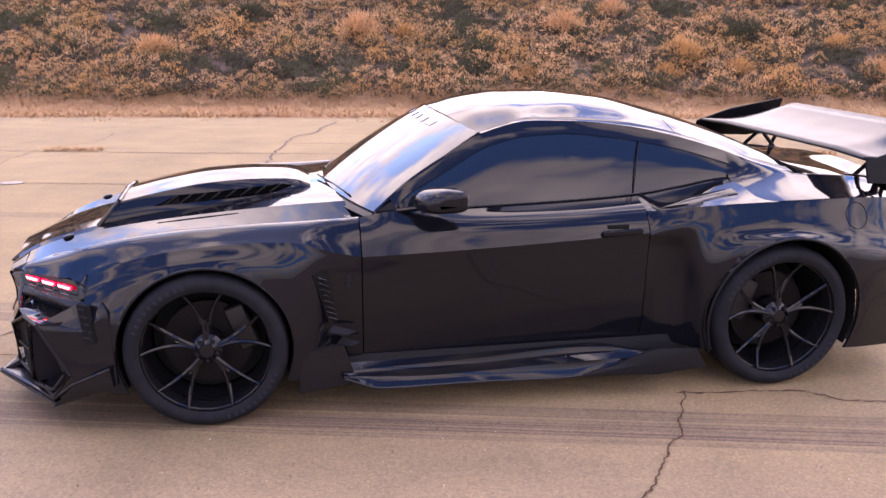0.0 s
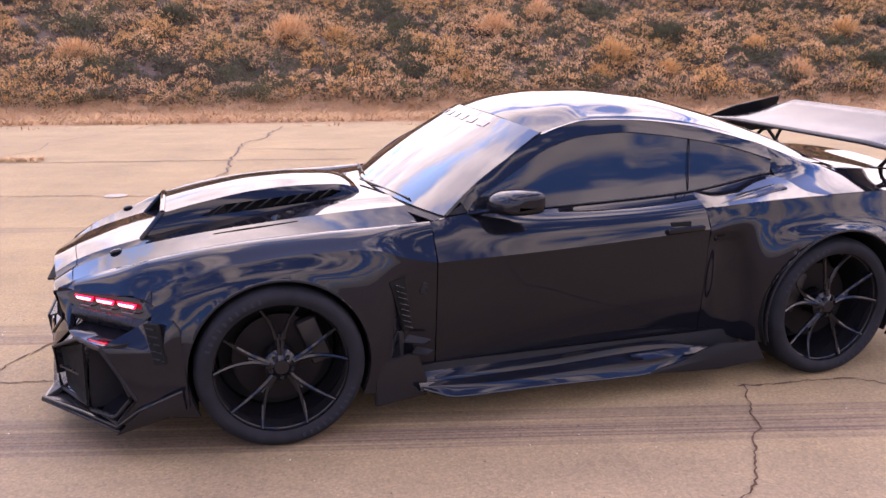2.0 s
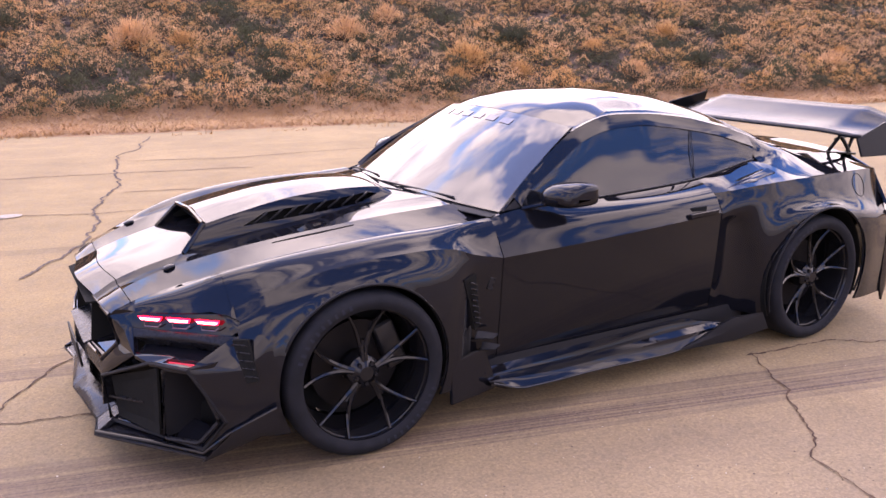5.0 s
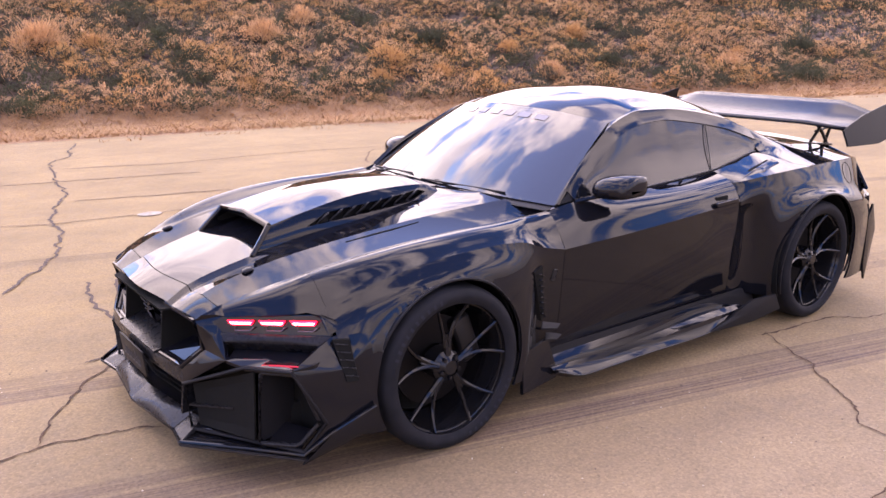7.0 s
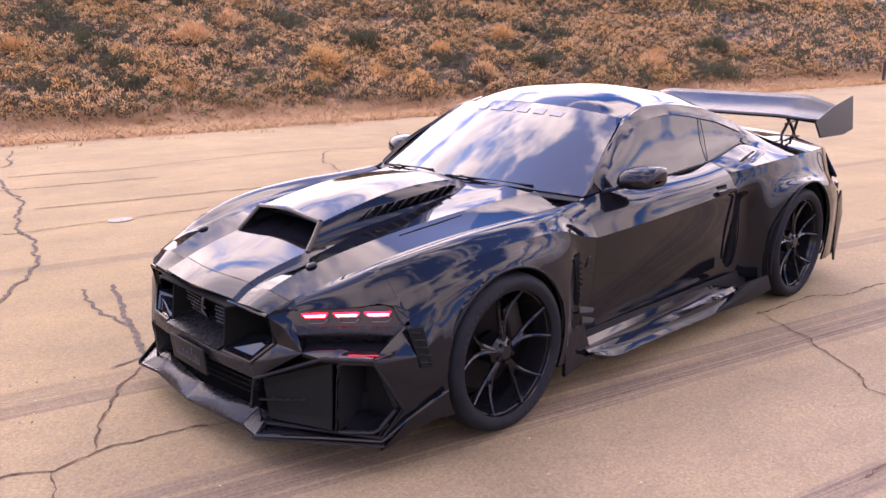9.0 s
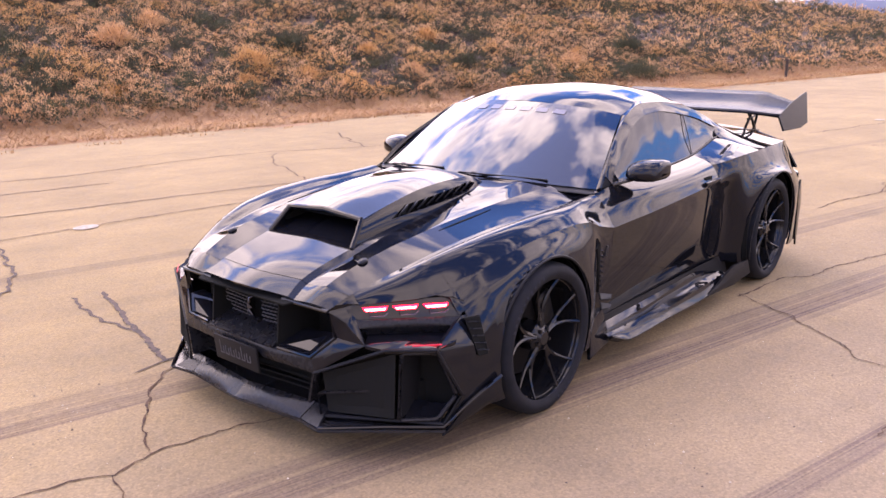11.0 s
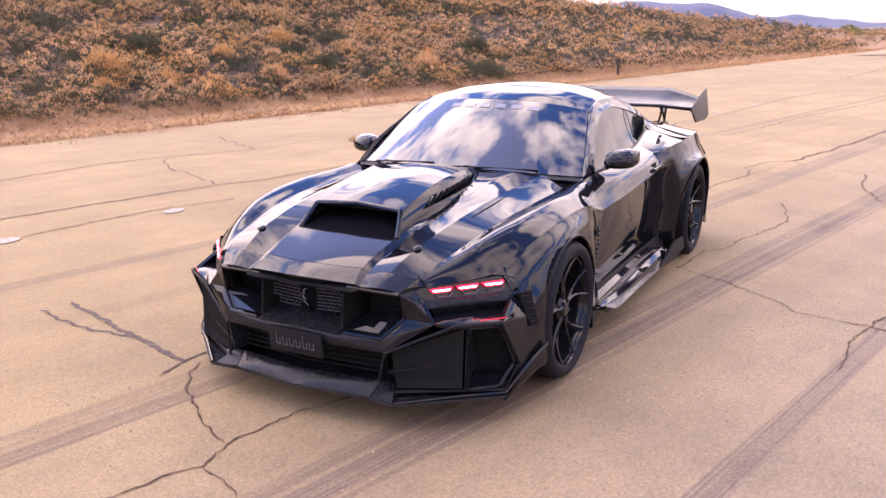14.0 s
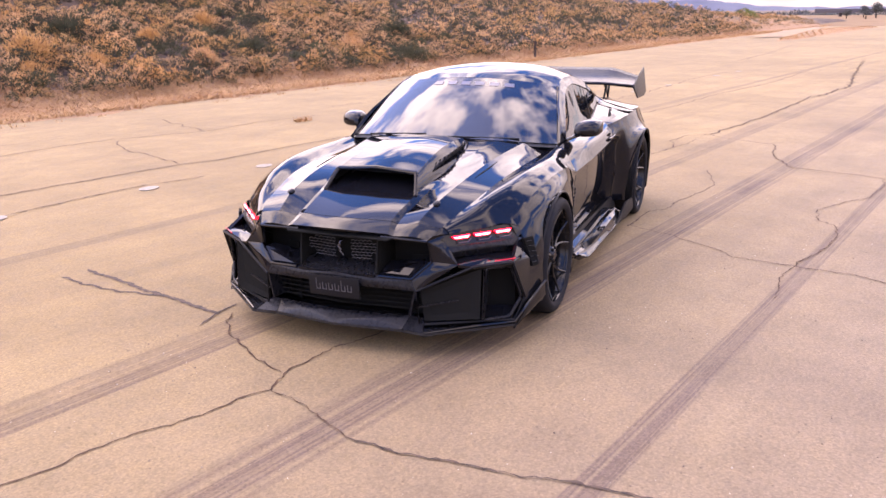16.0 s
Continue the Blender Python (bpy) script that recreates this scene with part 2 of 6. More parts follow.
concrete.bump(concrete.math("ADD", concrete.math("MULTIPLY", fine, 0.6), concrete.math("MULTIPLY", vor.outputs["Distance"], 0.5)), 0.22, 0.003)

crack_m = Mat("crack_dirt", (0.053, 0.039, 0.033), 0.95)
crack_m.colour(crack_m.mix(crack_m.grey(crack_m.noise(22, 5), 0.35, 0.7), (0.042, 0.020, 0.010), (0.120, 0.066, 0.034)))
tar_m = Mat("tar_stain", (0.059, 0.044, 0.041), 0.8)
tar_m.colour(tar_m.mix(tar_m.grey(tar_m.noise(18, 6), 0.4, 0.62), (0.036, 0.021, 0.013), (0.090, 0.054, 0.034)))
dot_m = Mat("worn_marker", (0.425, 0.389, 0.343), 0.8)
dot_m.colour(dot_m.mix(dot_m.grey(dot_m.noise(25, 5), 0.4, 0.7), (0.345, 0.300, 0.235), (0.240, 0.190, 0.135)))

grit_m = Mat("loose_grit", (0.25, 0.2, 0.15), 0.9)
geo = grit_m.node("ShaderNodeNewGeometry")
grit_m.colour(grit_m.ramp(geo.outputs["Random Per Island"], (0.0, (0.10, 0.07, 0.055)), (0.45, (0.22, 0.165, 0.11)), (0.75, (0.36, 0.29, 0.20)), (1.0, (0.55, 0.47, 0.36))))

soil = Mat("dry_soil", (0.153, 0.100, 0.059), 0.95)
sp = soil.place()
s1 = soil.mix(soil.grey(soil.noise(0.5, 6, 0.65, sp), 0.35, 0.65), (0.033, 0.021, 0.016), (0.070, 0.043, 0.029))
s1 = soil.mix(soil.grey(soil.noise(7, 6, 0.7, sp), 0.35, 0.7), s1, (0.123, 0.076, 0.049))
far = soil.grey(soil.noise(0.02, 4, 0.6, sp), 0.42, 0.6)
soil.colour(soil.mix(far, s1, (0.236, 0.166, 0.089)))
soil.bump(soil.noise(18, 6, 0.7, sp), 0.6, 0.03)


litter = Mat("straw_litter", (0.271, 0.156, 0.094), 0.95)
lp = litter.place()
litter.colour(litter.mix(litter.grey(litter.noise(26, 6, 0.75, lp), 0.36, 0.66), litter.mix(litter.grey(litter.noise(1.3, 4, 0.6, lp), 0.35, 0.65), (0.200, 0.098, 0.044), (0.300, 0.160, 0.076)), (0.400, 0.245, 0.118)))
litter.bump(litter.noise(40, 5, 0.7, lp), 0.8, 0.03)


def leafy(name, a, b, c2, scale=1.7, through_light=0.0):
    m = Mat(name, a, 0.85)
    at = m.place()
    t1 = m.grey(m.noise(scale, 3, 0.6, at), 0.36, 0.64)
    t2 = m.grey(m.noise(scale * 0.31 + 0.2, 3, 0.6, at), 0.38, 0.62)
    col = m.mix(t1, a, b)
    col = m.mix(m.math("MULTIPLY", t2, 0.75), col, c2)
    g = m.node("ShaderNodeNewGeometry")
    col = m.mix(1.0, col, m.grey(g.outputs["Random Per Island"], 0.0, 1.0, 0.78, 1.28), "MULTIPLY")
    m.colour(col)
    m.b.inputs["Specular IOR Level"].default_value = 0.2
    if through_light:                              # thin leaves let some of the light through
        thin = m.node("ShaderNodeBsdfTranslucent")
        m.link(col, thin.inputs["Color"])
        both_ways = m.node("ShaderNodeMixShader", Fac=through_light)
        m.link(m.b.outputs[0], both_ways.inputs[1])
        m.link(thin.outputs[0], both_ways.inputs[2])
        m.link(both_ways.outputs[0], m.t.nodes["Material Output"].inputs["Surface"])
    return m


# heath and golden also serve as painted lit tops, green as shaded lower leaves
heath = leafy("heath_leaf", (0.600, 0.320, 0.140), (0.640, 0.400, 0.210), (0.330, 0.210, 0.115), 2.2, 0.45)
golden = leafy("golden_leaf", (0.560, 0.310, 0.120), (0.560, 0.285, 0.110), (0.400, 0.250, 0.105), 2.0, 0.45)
green = leafy("green_shade_leaf", (0.060, 0.066, 0.036), (0.102, 0.100, 0.048), (0.076, 0.062, 0.044), 1.6, 0.2)
straw = leafy("dry_straw", (0.419, 0.235, 0.105), (0.356, 0.178, 0.072), (0.461, 0.290, 0.135), 0.9)
twig_m = leafy("pale_twig", (0.271, 0.189, 0.142), (0.212, 0.130, 0.094), (0.307, 0.225, 0.166), 3.0)
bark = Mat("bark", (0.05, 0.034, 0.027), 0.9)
bark.bump(bark.noise(30), 0.5, 0.02)
# the blue of the distant haze is put into the ridge colour
ridge_m = Mat("far_ridge", (0.12, 0.15, 0.26), 0.95)
ridge_m.colour(ridge_m.mix(ridge_m.grey(ridge_m.noise(0.004, 6, 0.6), 0.35, 0.65), (0.060, 0.072, 0.115), (0.095, 0.108, 0.155)))
wood_m = leafy("far_wood", (0.085, 0.095, 0.085), (0.125, 0.125, 0.10), (0.09, 0.09, 0.105), 0.2)
rail_m = Mat("bridge_concrete", (0.10, 0.09, 0.095), 0.85)
rail_m.bump(rail_m.noise(2.0), 0.3, 0.05)


# ---- building helpers ----
def part(name, bm, material, parent=None, label="", smooth=35):
    """Links a bmesh as one mesh object, under a thing or a part."""
    bmesh.ops.recalc_face_normals(bm, faces=bm.faces)
    for f in bm.faces:
        f.smooth = smooth > 0
    for e in bm.edges:
        if len(e.link_faces) == 2 and e.calc_face_angle(0) > radians(smooth):
            e.smooth = False
    me = bpy.data.meshes.new(name)
    bm.to_mesh(me)
    bm.free()
    me.materials.append(material.m)
    ob = new(name, me)
    ob.parent = parent
    if label:
        tagged(ob, label)
    return ob


def empty(name, m, label, category, group="", kind=""):
    ob = new(name)
    ob.matrix_world = m
    return tagged(ob, label, category, group, kind)


def track(pts):
    """A smooth line through (s, y, z) or (s, y, z, dx): returns the place at s, with no overshoot."""
    pts = [(*q, 0.0) if len(q) == 3 else q for q in pts]
    s = np.array([q[0] for q in pts], float)
    v = np.array([q[1:] for q in pts], float)
    h = np.diff(s)[:, None]
    d = np.diff(v, axis=0) / h
    t = np.zeros_like(v)
    t[0], t[-1] = d[0], d[-1]
    if len(s) > 2:
        same = d[:-1] * d[1:] > 0
        w1, w2 = 2 * h[1:] + h[:-1], h[1:] + 2 * h[:-1]
        with np.errstate(divide="ignore", invalid="ignore"):
            t[1:-1] = np.where(same, (w1 + w2) / (w1 / d[:-1] + w2 / d[1:]), 0)

    def at(x):
        x = min(max(x, s[0]), s[-1])
        k = int(min(np.searchsorted(s, x, "right") - 1, len(s) - 2))
        u, g = (x - s[k]) / h[k, 0], h[k, 0]
        y, z, dx = ((2 * u**3 - 3 * u**2 + 1) * v[k] + (u**3 - 2 * u**2 + u) * g * t[k]
                    + (-2 * u**3 + 3 * u**2) * v[k + 1] + (u**3 - u**2) * g * t[k + 1])
        return Vector((x + dx, y, z))
    return at


def section(places, hard, sub, bulge):
    """Points across the lines: rounded through soft lines, breaking at hard ones."""
    runs, start = [], 0
    for i in range(1, len(places)):
        if i == len(places) - 1 or i in hard:
            runs.append(places[start:i + 1])
            start = i
    res = []
    for run in runs:
        n = len(run)
        for k in range(n - 1):
            for j in range(sub):
                u = j / sub
                if n == 2:
                    d = run[1] - run[0]
                    q = run[0] + d * u + Vector((0, -d.z, d.y)) * (-bulge * 4 * u * (1 - u))
                else:
                    p0 = run[k - 1] if k else run[0] * 2 - run[1]
                    p3 = run[k + 2] if k + 2 < n else run[-1] * 2 - run[-2]
                    a, b = run[k], run[k + 1]
                    q = 0.5 * (2 * a + (b - p0) * u + (2 * p0 - 5 * a + 4 * b - p3) * u * u + (3 * a - p0 - 3 * b + p3) * u**3)
                res.append(q)
    res.append(places[-1].copy())
    return res


def skin(lines, s0, s1, ns, hard=(), sub=4, bulge=0.03, side=1, thick=0.012, hole=None):
    """A panel between character lines from station s0 to s1, closed, with thickness. side: 1 right, -1 left."""
    rows = []
    for i in range(ns + 1):
        s = s0 + (s1 - s0) * i / ns
        rows.append(section([ln(s) for ln in lines], hard, sub, bulge))
    a = np.array([[tuple(q) for q in r] for r in rows])
    du = np.gradient(a, axis=0)
    dv = np.gradient(a, axis=1)
    nrm = np.cross(dv, du)
    nrm /= np.linalg.norm(nrm, axis=2, keepdims=True) + 1e-9
    if nrm[:, :, 1:].reshape(-1, 2).sum() < 0:
        nrm = -nrm
    m, n = a.shape[:2]
    drop = np.zeros((m, n), bool)
    if hole:                                   # round opening in side view: snap the rim on to the circle
        cx, cz, cr = hole
        off = a[:, :, [0, 2]] - (cx, cz)
        far_ = np.linalg.norm(off, axis=2)
        drop = far_ < cr
        k = np.where(drop, cr / np.maximum(far_, 1e-6), 1.0)
        near_ = np.zeros_like(drop)
        for di in (-1, 0, 1):
            for dj in (-1, 0, 1):
                near_ |= ~np.roll(np.roll(drop, di, 0), dj, 1)
        snap = drop & near_
        a[:, :, 0] = np.where(snap, cx + off[:, :, 0] * k, a[:, :, 0])
        a[:, :, 2] = np.where(snap, cz + off[:, :, 1] * k, a[:, :, 2])
    inner = a - nrm * thick
    bm = bmesh.new()
    o = [[bm.verts.new((q[0], q[1] * side, q[2])) for q in r] for r in a]
    k = [[bm.verts.new((q[0], q[1] * side, q[2])) for q in r] for r in inner]
    cells = {(i, j) for i in range(m - 1) for j in range(n - 1)
             if not (drop[i, j] and drop[i + 1, j] and drop[i, j + 1] and drop[i + 1, j + 1])}
    for i, j in cells:
        bm.faces.new((o[i][j], o[i][j + 1], o[i + 1][j + 1], o[i + 1][j]))
        bm.faces.new((k[i][j], k[i + 1][j], k[i + 1][j + 1], k[i][j + 1]))
        for (di, dj), (p0, p1) in (((0, -1), ((i, j), (i + 1, j))), ((0, 1), ((i, j + 1), (i + 1, j + 1))),
                                   ((-1, 0), ((i, j), (i, j + 1))), ((1, 0), ((i + 1, j), (i + 1, j + 1)))):
            if (i + di, j + dj) not in cells:
                bm.faces.new((o[p0[0]][p0[1]], o[p1[0]][p1[1]], k[p1[0]][p1[1]], k[p0[0]][p0[1]]))
    bmesh.ops.delete(bm, geom=[v for v in bm.verts if not v.link_faces], context="VERTS")
    return bm


def cut(ob, *cutters):
    """Takes the given closed bmeshes out of a panel for good."""
    tools = []
    for bm in cutters:
        me = bpy.data.meshes.new("cutter")
        bmesh.ops.recalc_face_normals(bm, faces=bm.faces)
        bm.to_mesh(me)
        bm.free()
        tool = new("cutter", me)
        tools.append(tool)
        mod = ob.modifiers.new("cut", "BOOLEAN")
        mod.operation, mod.solver, mod.object = "DIFFERENCE", "EXACT", tool
    bpy.context.view_layer.update()
    me = bpy.data.meshes.new_from_object(ob.evaluated_get(bpy.context.evaluated_depsgraph_get()))
    ob.modifiers.clear()
    ob.data = me
    for tool in tools:
        bpy.data.objects.remove(tool)
    return ob


def slab(points, thick, side=1, bm=None, bevel=0.0):
    """A flat or folded facet through the points, in order, with thickness away from the outside (towards the car's middle)."""
    bm = bm or bmesh.new()
    pts = [Vector((x, y * side, z)) for x, y, z in points]
    mid = sum(pts, Vector()) / len(pts)
    n = Vector()
    for a, b in zip(pts, pts[1:] + pts[:1]):
        n += (a - mid).cross(b - mid)
    n.normalize()
    if n.dot(mid - Vector((0.6, 0, 0.35))) < 0:
        n = -n
    lo = [bm.verts.new(q - n * thick) for q in pts]
    hi = [bm.verts.new(q) for q in pts]
    faces = [bm.faces.new(hi), bm.faces.new(lo[::-1])]
    for i in range(len(pts)):
        j = (i + 1) % len(pts)
        faces.append(bm.faces.new((hi[i], lo[i], lo[j], hi[j])))
    if bevel:
        bmesh.ops.bevel(bm, geom=list({e for f in faces for e in f.edges}), offset=bevel, segments=2, affect="EDGES")
    return bm


def pillow(points, thick, side=1, swell=0.012, rings=5, sub=4):
    """A facet through the points like slab(), softly swollen in its middle."""
    bm = bmesh.new()
    pts = [Vector((x, y * side, z)) for x, y, z in points]
    mid = sum(pts, Vector()) / len(pts)
    n = Vector()
    for a, b in zip(pts, pts[1:] + pts[:1]):
        n += (a - mid).cross(b - mid)
    n.normalize()
    if n.dot(mid - Vector((0.6, 0, 0.35))) < 0:
        n = -n
    rim = [a.lerp(b, k / sub) for a, b in zip(pts, pts[1:] + pts[:1]) for k in range(sub)]
    loops = [[bm.verts.new(q - n * thick) for q in rim]]
    for i in range(rings):
        u = i / rings
        loops.append([bm.verts.new(q.lerp(mid, u) + n * swell * (1 - (1 - u) ** 2)) for q in rim])
    top = bm.verts.new(mid + n * swell)
    m = len(rim)
    for a, b in zip(loops, loops[1:]):
        for k in range(m):
            bm.faces.new((a[k], a[(k + 1) % m], b[(k + 1) % m], b[k]))
    for k in range(m):
        bm.faces.new((loops[-1][k], loops[-1][(k + 1) % m], top))
    bm.faces.new(loops[0][::-1])
    return bm


def tube(points, r, side=1, closed=False, seg=8, bm=None, flat=1.0):
    """A rounded bar along a line."""
    bm = bm or bmesh.new()
    pts = [Vector((x, y * side, z)) for x, y, z in points]
    n = len(pts)
    rings = []
    for i, q in enumerate(pts):
        a = pts[(i - 1) % n] if closed or i else q
        b = pts[(i + 1) % n] if closed or i < n - 1 else q
        t = (b - a).normalized()
        u = t.cross(Vector((0, 0, 1)))
        u = u.normalized() if u.length > 0.05 else Vector((0, 1, 0))
        w = u.cross(t).normalized()
        rr = r[i] if isinstance(r, (list, tuple)) else r
        rings.append([bm.verts.new(q + u * math.cos(2 * math.pi * k / seg) * rr + w * math.sin(2 * math.pi * k / seg) * rr * flat)
                      for k in range(seg)])
    for i in range(n if closed else n - 1):
        a, b = rings[i], rings[(i + 1) % n]
        for k in range(seg):
            bm.faces.new((a[k], a[(k + 1) % seg], b[(k + 1) % seg], b[k]))
    if not closed:
        bm.faces.new(rings[0][::-1])
        bm.faces.new(rings[-1])
    return bm


def block(size, m=Matrix(), bevel=0.01, seg=2, bm=None):
    bm2 = bmesh.new()
    bmesh.ops.create_cube(bm2, size=1, matrix=m @ Matrix.Diagonal((*size, 1)))
    if bevel:
        bmesh.ops.bevel(bm2, geom=bm2.edges[:], offset=bevel, segments=seg, affect="EDGES", profile=0.6)
    if bm is None:
        return bm2
    me = bpy.data.meshes.new("tmp")
    bm2.to_mesh(me)
    bm2.free()
    bm.from_mesh(me)
    bpy.data.meshes.remove(me)
    return bm


def lathe(profile, seg=64, bm=None):
    """Turns (radius, y) round the y axis; the profile is closed."""
    bm = bm or bmesh.new()
    rings = [[bm.verts.new((r * math.cos(2 * math.pi * k / seg), y, r * math.sin(2 * math.pi * k / seg))) for k in range(seg)]
             for r, y in profile]
    for i in range(len(rings)):
        a, b = rings[i], rings[(i + 1) % len(rings)]
        for k in range(seg):
            bm.faces.new((a[k], a[(k + 1) % seg], b[(k + 1) % seg], b[k]))
    return bm


from mathutils.bvhtree import BVHTree

# ---- the car: character lines (station, half width, height, shift of the station) ----
CAR_Y = 0.02
hood0 = track([(-0.90, 0, 0.664, -0.045), (-0.82, 0, 0.702, -0.03), (-0.55, 0, 0.781), (-0.3, 0, 0.840), (0, 0, 0.882), (0.3, 0, 0.915), (0.62, 0, 0.935, -0.03)])
hood1 = track([(-0.90, 0.290, 0.653, -0.01), (-0.82, 0.272, 0.698), (-0.56, 0.285, 0.774), (-0.3, 0.295, 0.826), (0, 0.31, 0.864), (0.3, 0.335, 0.902), (0.62, 0.40, 0.930)])
hood1b = track([(-0.90, 0.320, 0.643, -0.005), (-0.82, 0.306, 0.684), (-0.56, 0.324, 0.758), (-0.42, 0.332, 0.796), (-0.3, 0.338, 0.8245), (0, 0.350, 0.8640), (0.3, 0.370, 0.9000), (0.62, 0.425, 0.927)])
hood2 = track([(-0.90, 0.42, 0.648), (-0.82, 0.425, 0.698), (-0.63, 0.455, 0.770), (-0.3, 0.485, 0.832), (0, 0.50, 0.866), (0.3, 0.52, 0.893), (0.62, 0.56, 0.918, 0.03)])
hood3 = track([(-0.90, 0.51, 0.634, 0.02), (-0.80, 0.555, 0.688, 0.01), (-0.51, 0.62, 0.762), (-0.27, 0.655, 0.808), (0, 0.675, 0.834), (0.23, 0.685, 0.844), (0.51, 0.695, 0.852), (0.62, 0.70, 0.858, 0.04), (0.72, 0.715, 0.868)])
fend3b = track([(-0.80, 0.585, 0.673), (-0.65, 0.660, 0.724), (-0.51, 0.712, 0.776), (-0.27, 0.775, 0.834), (0, 0.800, 0.866), (0.3, 0.808, 0.879), (0.5, 0.81, 0.880), (0.72, 0.82, 0.884)])
crest = track([(-0.80, 0.60, 0.650), (-0.55, 0.80, 0.672), (-0.35, 0.865, 0.742), (-0.12, 0.90, 0.797), (0.11, 0.915, 0.819), (0.30, 0.922, 0.823), (0.43, 0.925, 0.812), (0.55, 0.922, 0.770), (0.70, 0.920, 0.735)])
fend5 = track([(-0.80, 0.62, 0.60), (-0.55, 0.865, 0.60), (-0.35, 0.935, 0.645), (-0.12, 0.968, 0.705), (0.11, 0.978, 0.722), (0.30, 0.974, 0.70), (0.43, 0.958, 0.685), (0.55, 0.925, 0.69), (0.70, 0.915, 0.69)])
fend6 = track([(-0.50, 0.945, 0.47), (-0.35, 0.985, 0.48), (0, 1.0, 0.50), (0.38, 0.985, 0.48), (0.47, 0.955, 0.45), (0.56, 0.898, 0.45), (0.70, 0.896, 0.45)])
fend7 = track([(-0.50, 0.945, 0.20), (-0.35, 0.985, 0.19), (0, 0.995, 0.19), (0.38, 0.975, 0.19), (0.47, 0.945, 0.20), (0.56, 0.872, 0.22), (0.70, 0.868, 0.22)])
belt = track([(0.70, 0.785, 0.885), (0.86, 0.805, 0.915), (1.2, 0.785, 0.912), (1.68, 0.750, 0.916), (2.07, 0.722, 0.930), (2.30, 0.697, 0.955), (2.55, 0.668, 0.985), (2.75, 0.652, 0.988), (2.95, 0.640, 0.985), (3.2, 0.62, 0.972), (3.42, 0.60, 0.950)])
door3b = track([(0.70, 0.845, 0.842), (1.2, 0.875, 0.855), (1.7, 0.868, 0.865), (2.07, 0.850, 0.878)])
door4 = track([(0.70, 0.918, 0.735), (1.2, 0.930, 0.750), (1.7, 0.926, 0.768), (2.07, 0.914, 0.783)])
door5 = track([(0.70, 0.913, 0.69), (1.2, 0.924, 0.70), (1.7, 0.920, 0.71), (2.07, 0.908, 0.72)])
door6 = track([(0.70, 0.893, 0.45), (1.2, 0.898, 0.45), (1.7, 0.898, 0.45), (2.07, 0.894, 0.45)])
door7 = track([(0.70, 0.868, 0.23), (1.2, 0.862, 0.23), (1.7, 0.862, 0.23), (2.07, 0.868, 0.23)])
haunch = track([(2.07, 0.855, 0.876), (2.14, 0.885, 0.885), (2.30, 0.928, 0.905), (2.45, 0.950, 0.916), (2.73, 0.960, 0.922), (3.03, 0.945, 0.922), (3.24, 0.915, 0.915), (3.42, 0.862, 0.895)])
quar5 = track([(2.07, 0.914, 0.782), (2.14, 0.922, 0.785), (2.30, 0.962, 0.80), (2.50, 0.998, 0.80), (2.73, 1.018, 0.798), (3.03, 1.008, 0.78), (3.24, 0.975, 0.75), (3.42, 0.935, 0.70)])
quar5b = track([(2.07, 0.905, 0.70), (2.14, 0.895, 0.70), (2.22, 0.905, 0.68), (2.32, 1.005, 0.64), (2.50, 1.05, 0.72), (2.73, 1.078, 0.745), (3.03, 1.065, 0.68), (3.24, 1.035, 0.64), (3.42, 0.985, 0.62)])
quar6 = track([(2.07, 0.894, 0.45), (2.14, 0.885, 0.48), (2.24, 0.905, 0.50), (2.33, 1.01, 0.48), (2.73, 1.085, 0.55), (3.1, 1.07, 0.50), (3.42, 1.0, 0.48)])
quar7 = track([(2.07, 0.868, 0.23), (2.2, 0.885, 0.22), (2.34, 0.985, 0.20), (2.73, 1.07, 0.20), (3.12, 1.055, 0.18), (3.42, 1.0, 0.16)])
pillar_in = track([(0.77, 0.762, 0.902), (0.92, 0.726, 1.020), (1.12, 0.667, 1.138), (1.30, 0.615, 1.239)])
wintop = track([(0.87, 0.802, 0.925), (0.916, 0.785, 0.977), (1.026, 0.755, 1.033), (1.138, 0.725, 1.09), (1.337, 0.672, 1.183), (1.538, 0.642, 1.221), (1.712, 0.628, 1.226), (1.946, 0.620, 1.202), (2.102, 0.618, 1.178), (2.31, 0.622, 1.138), (2.595, 0.642, 1.055)])
rail = track([(0.75, 0.79, 0.900), (0.92, 0.745, 1.035), (1.12, 0.682, 1.147), (1.32, 0.635, 1.243), (1.55, 0.603, 1.287), (1.78, 0.592, 1.280), (2.07, 0.585, 1.247), (2.32, 0.587, 1.194), (2.56, 0.592, 1.124), (2.80, 0.603, 1.040), (2.98, 0.618, 0.992)])
roof0 = track([(1.28, 0, 1.301, -0.13), (1.40, 0, 1.346, -0.06), (1.55, 0, 1.374), (1.76, 0, 1.378), (2.05, 0, 1.356), (2.35, 0, 1.290), (2.70, 0, 1.184), (3.0, 0, 1.066)])
roof1 = track([(1.28, 0.32, 1.283, -0.085), (1.40, 0.33, 1.325, -0.05), (1.55, 0.335, 1.353), (1.76, 0.335, 1.357), (2.05, 0.325, 1.333), (2.35, 0.32, 1.266), (2.70, 0.32, 1.159), (3.0, 0.32, 1.048)])
roof2 = track([(1.28, 0.615, 1.236, 0.0), (1.42, 0.600, 1.268), (1.55, 0.565, 1.300), (1.76, 0.555, 1.296), (2.05, 0.548, 1.266), (2.35, 0.545, 1.203), (2.70, 0.545, 1.088), (3.0, 0.56, 1.005)])
deck0 = track([(2.98, 0, 1.069), (3.1, 0, 1.03), (3.28, 0, 0.99), (3.44, 0, 0.972), (3.60, 0, 0.968, 0.03)])
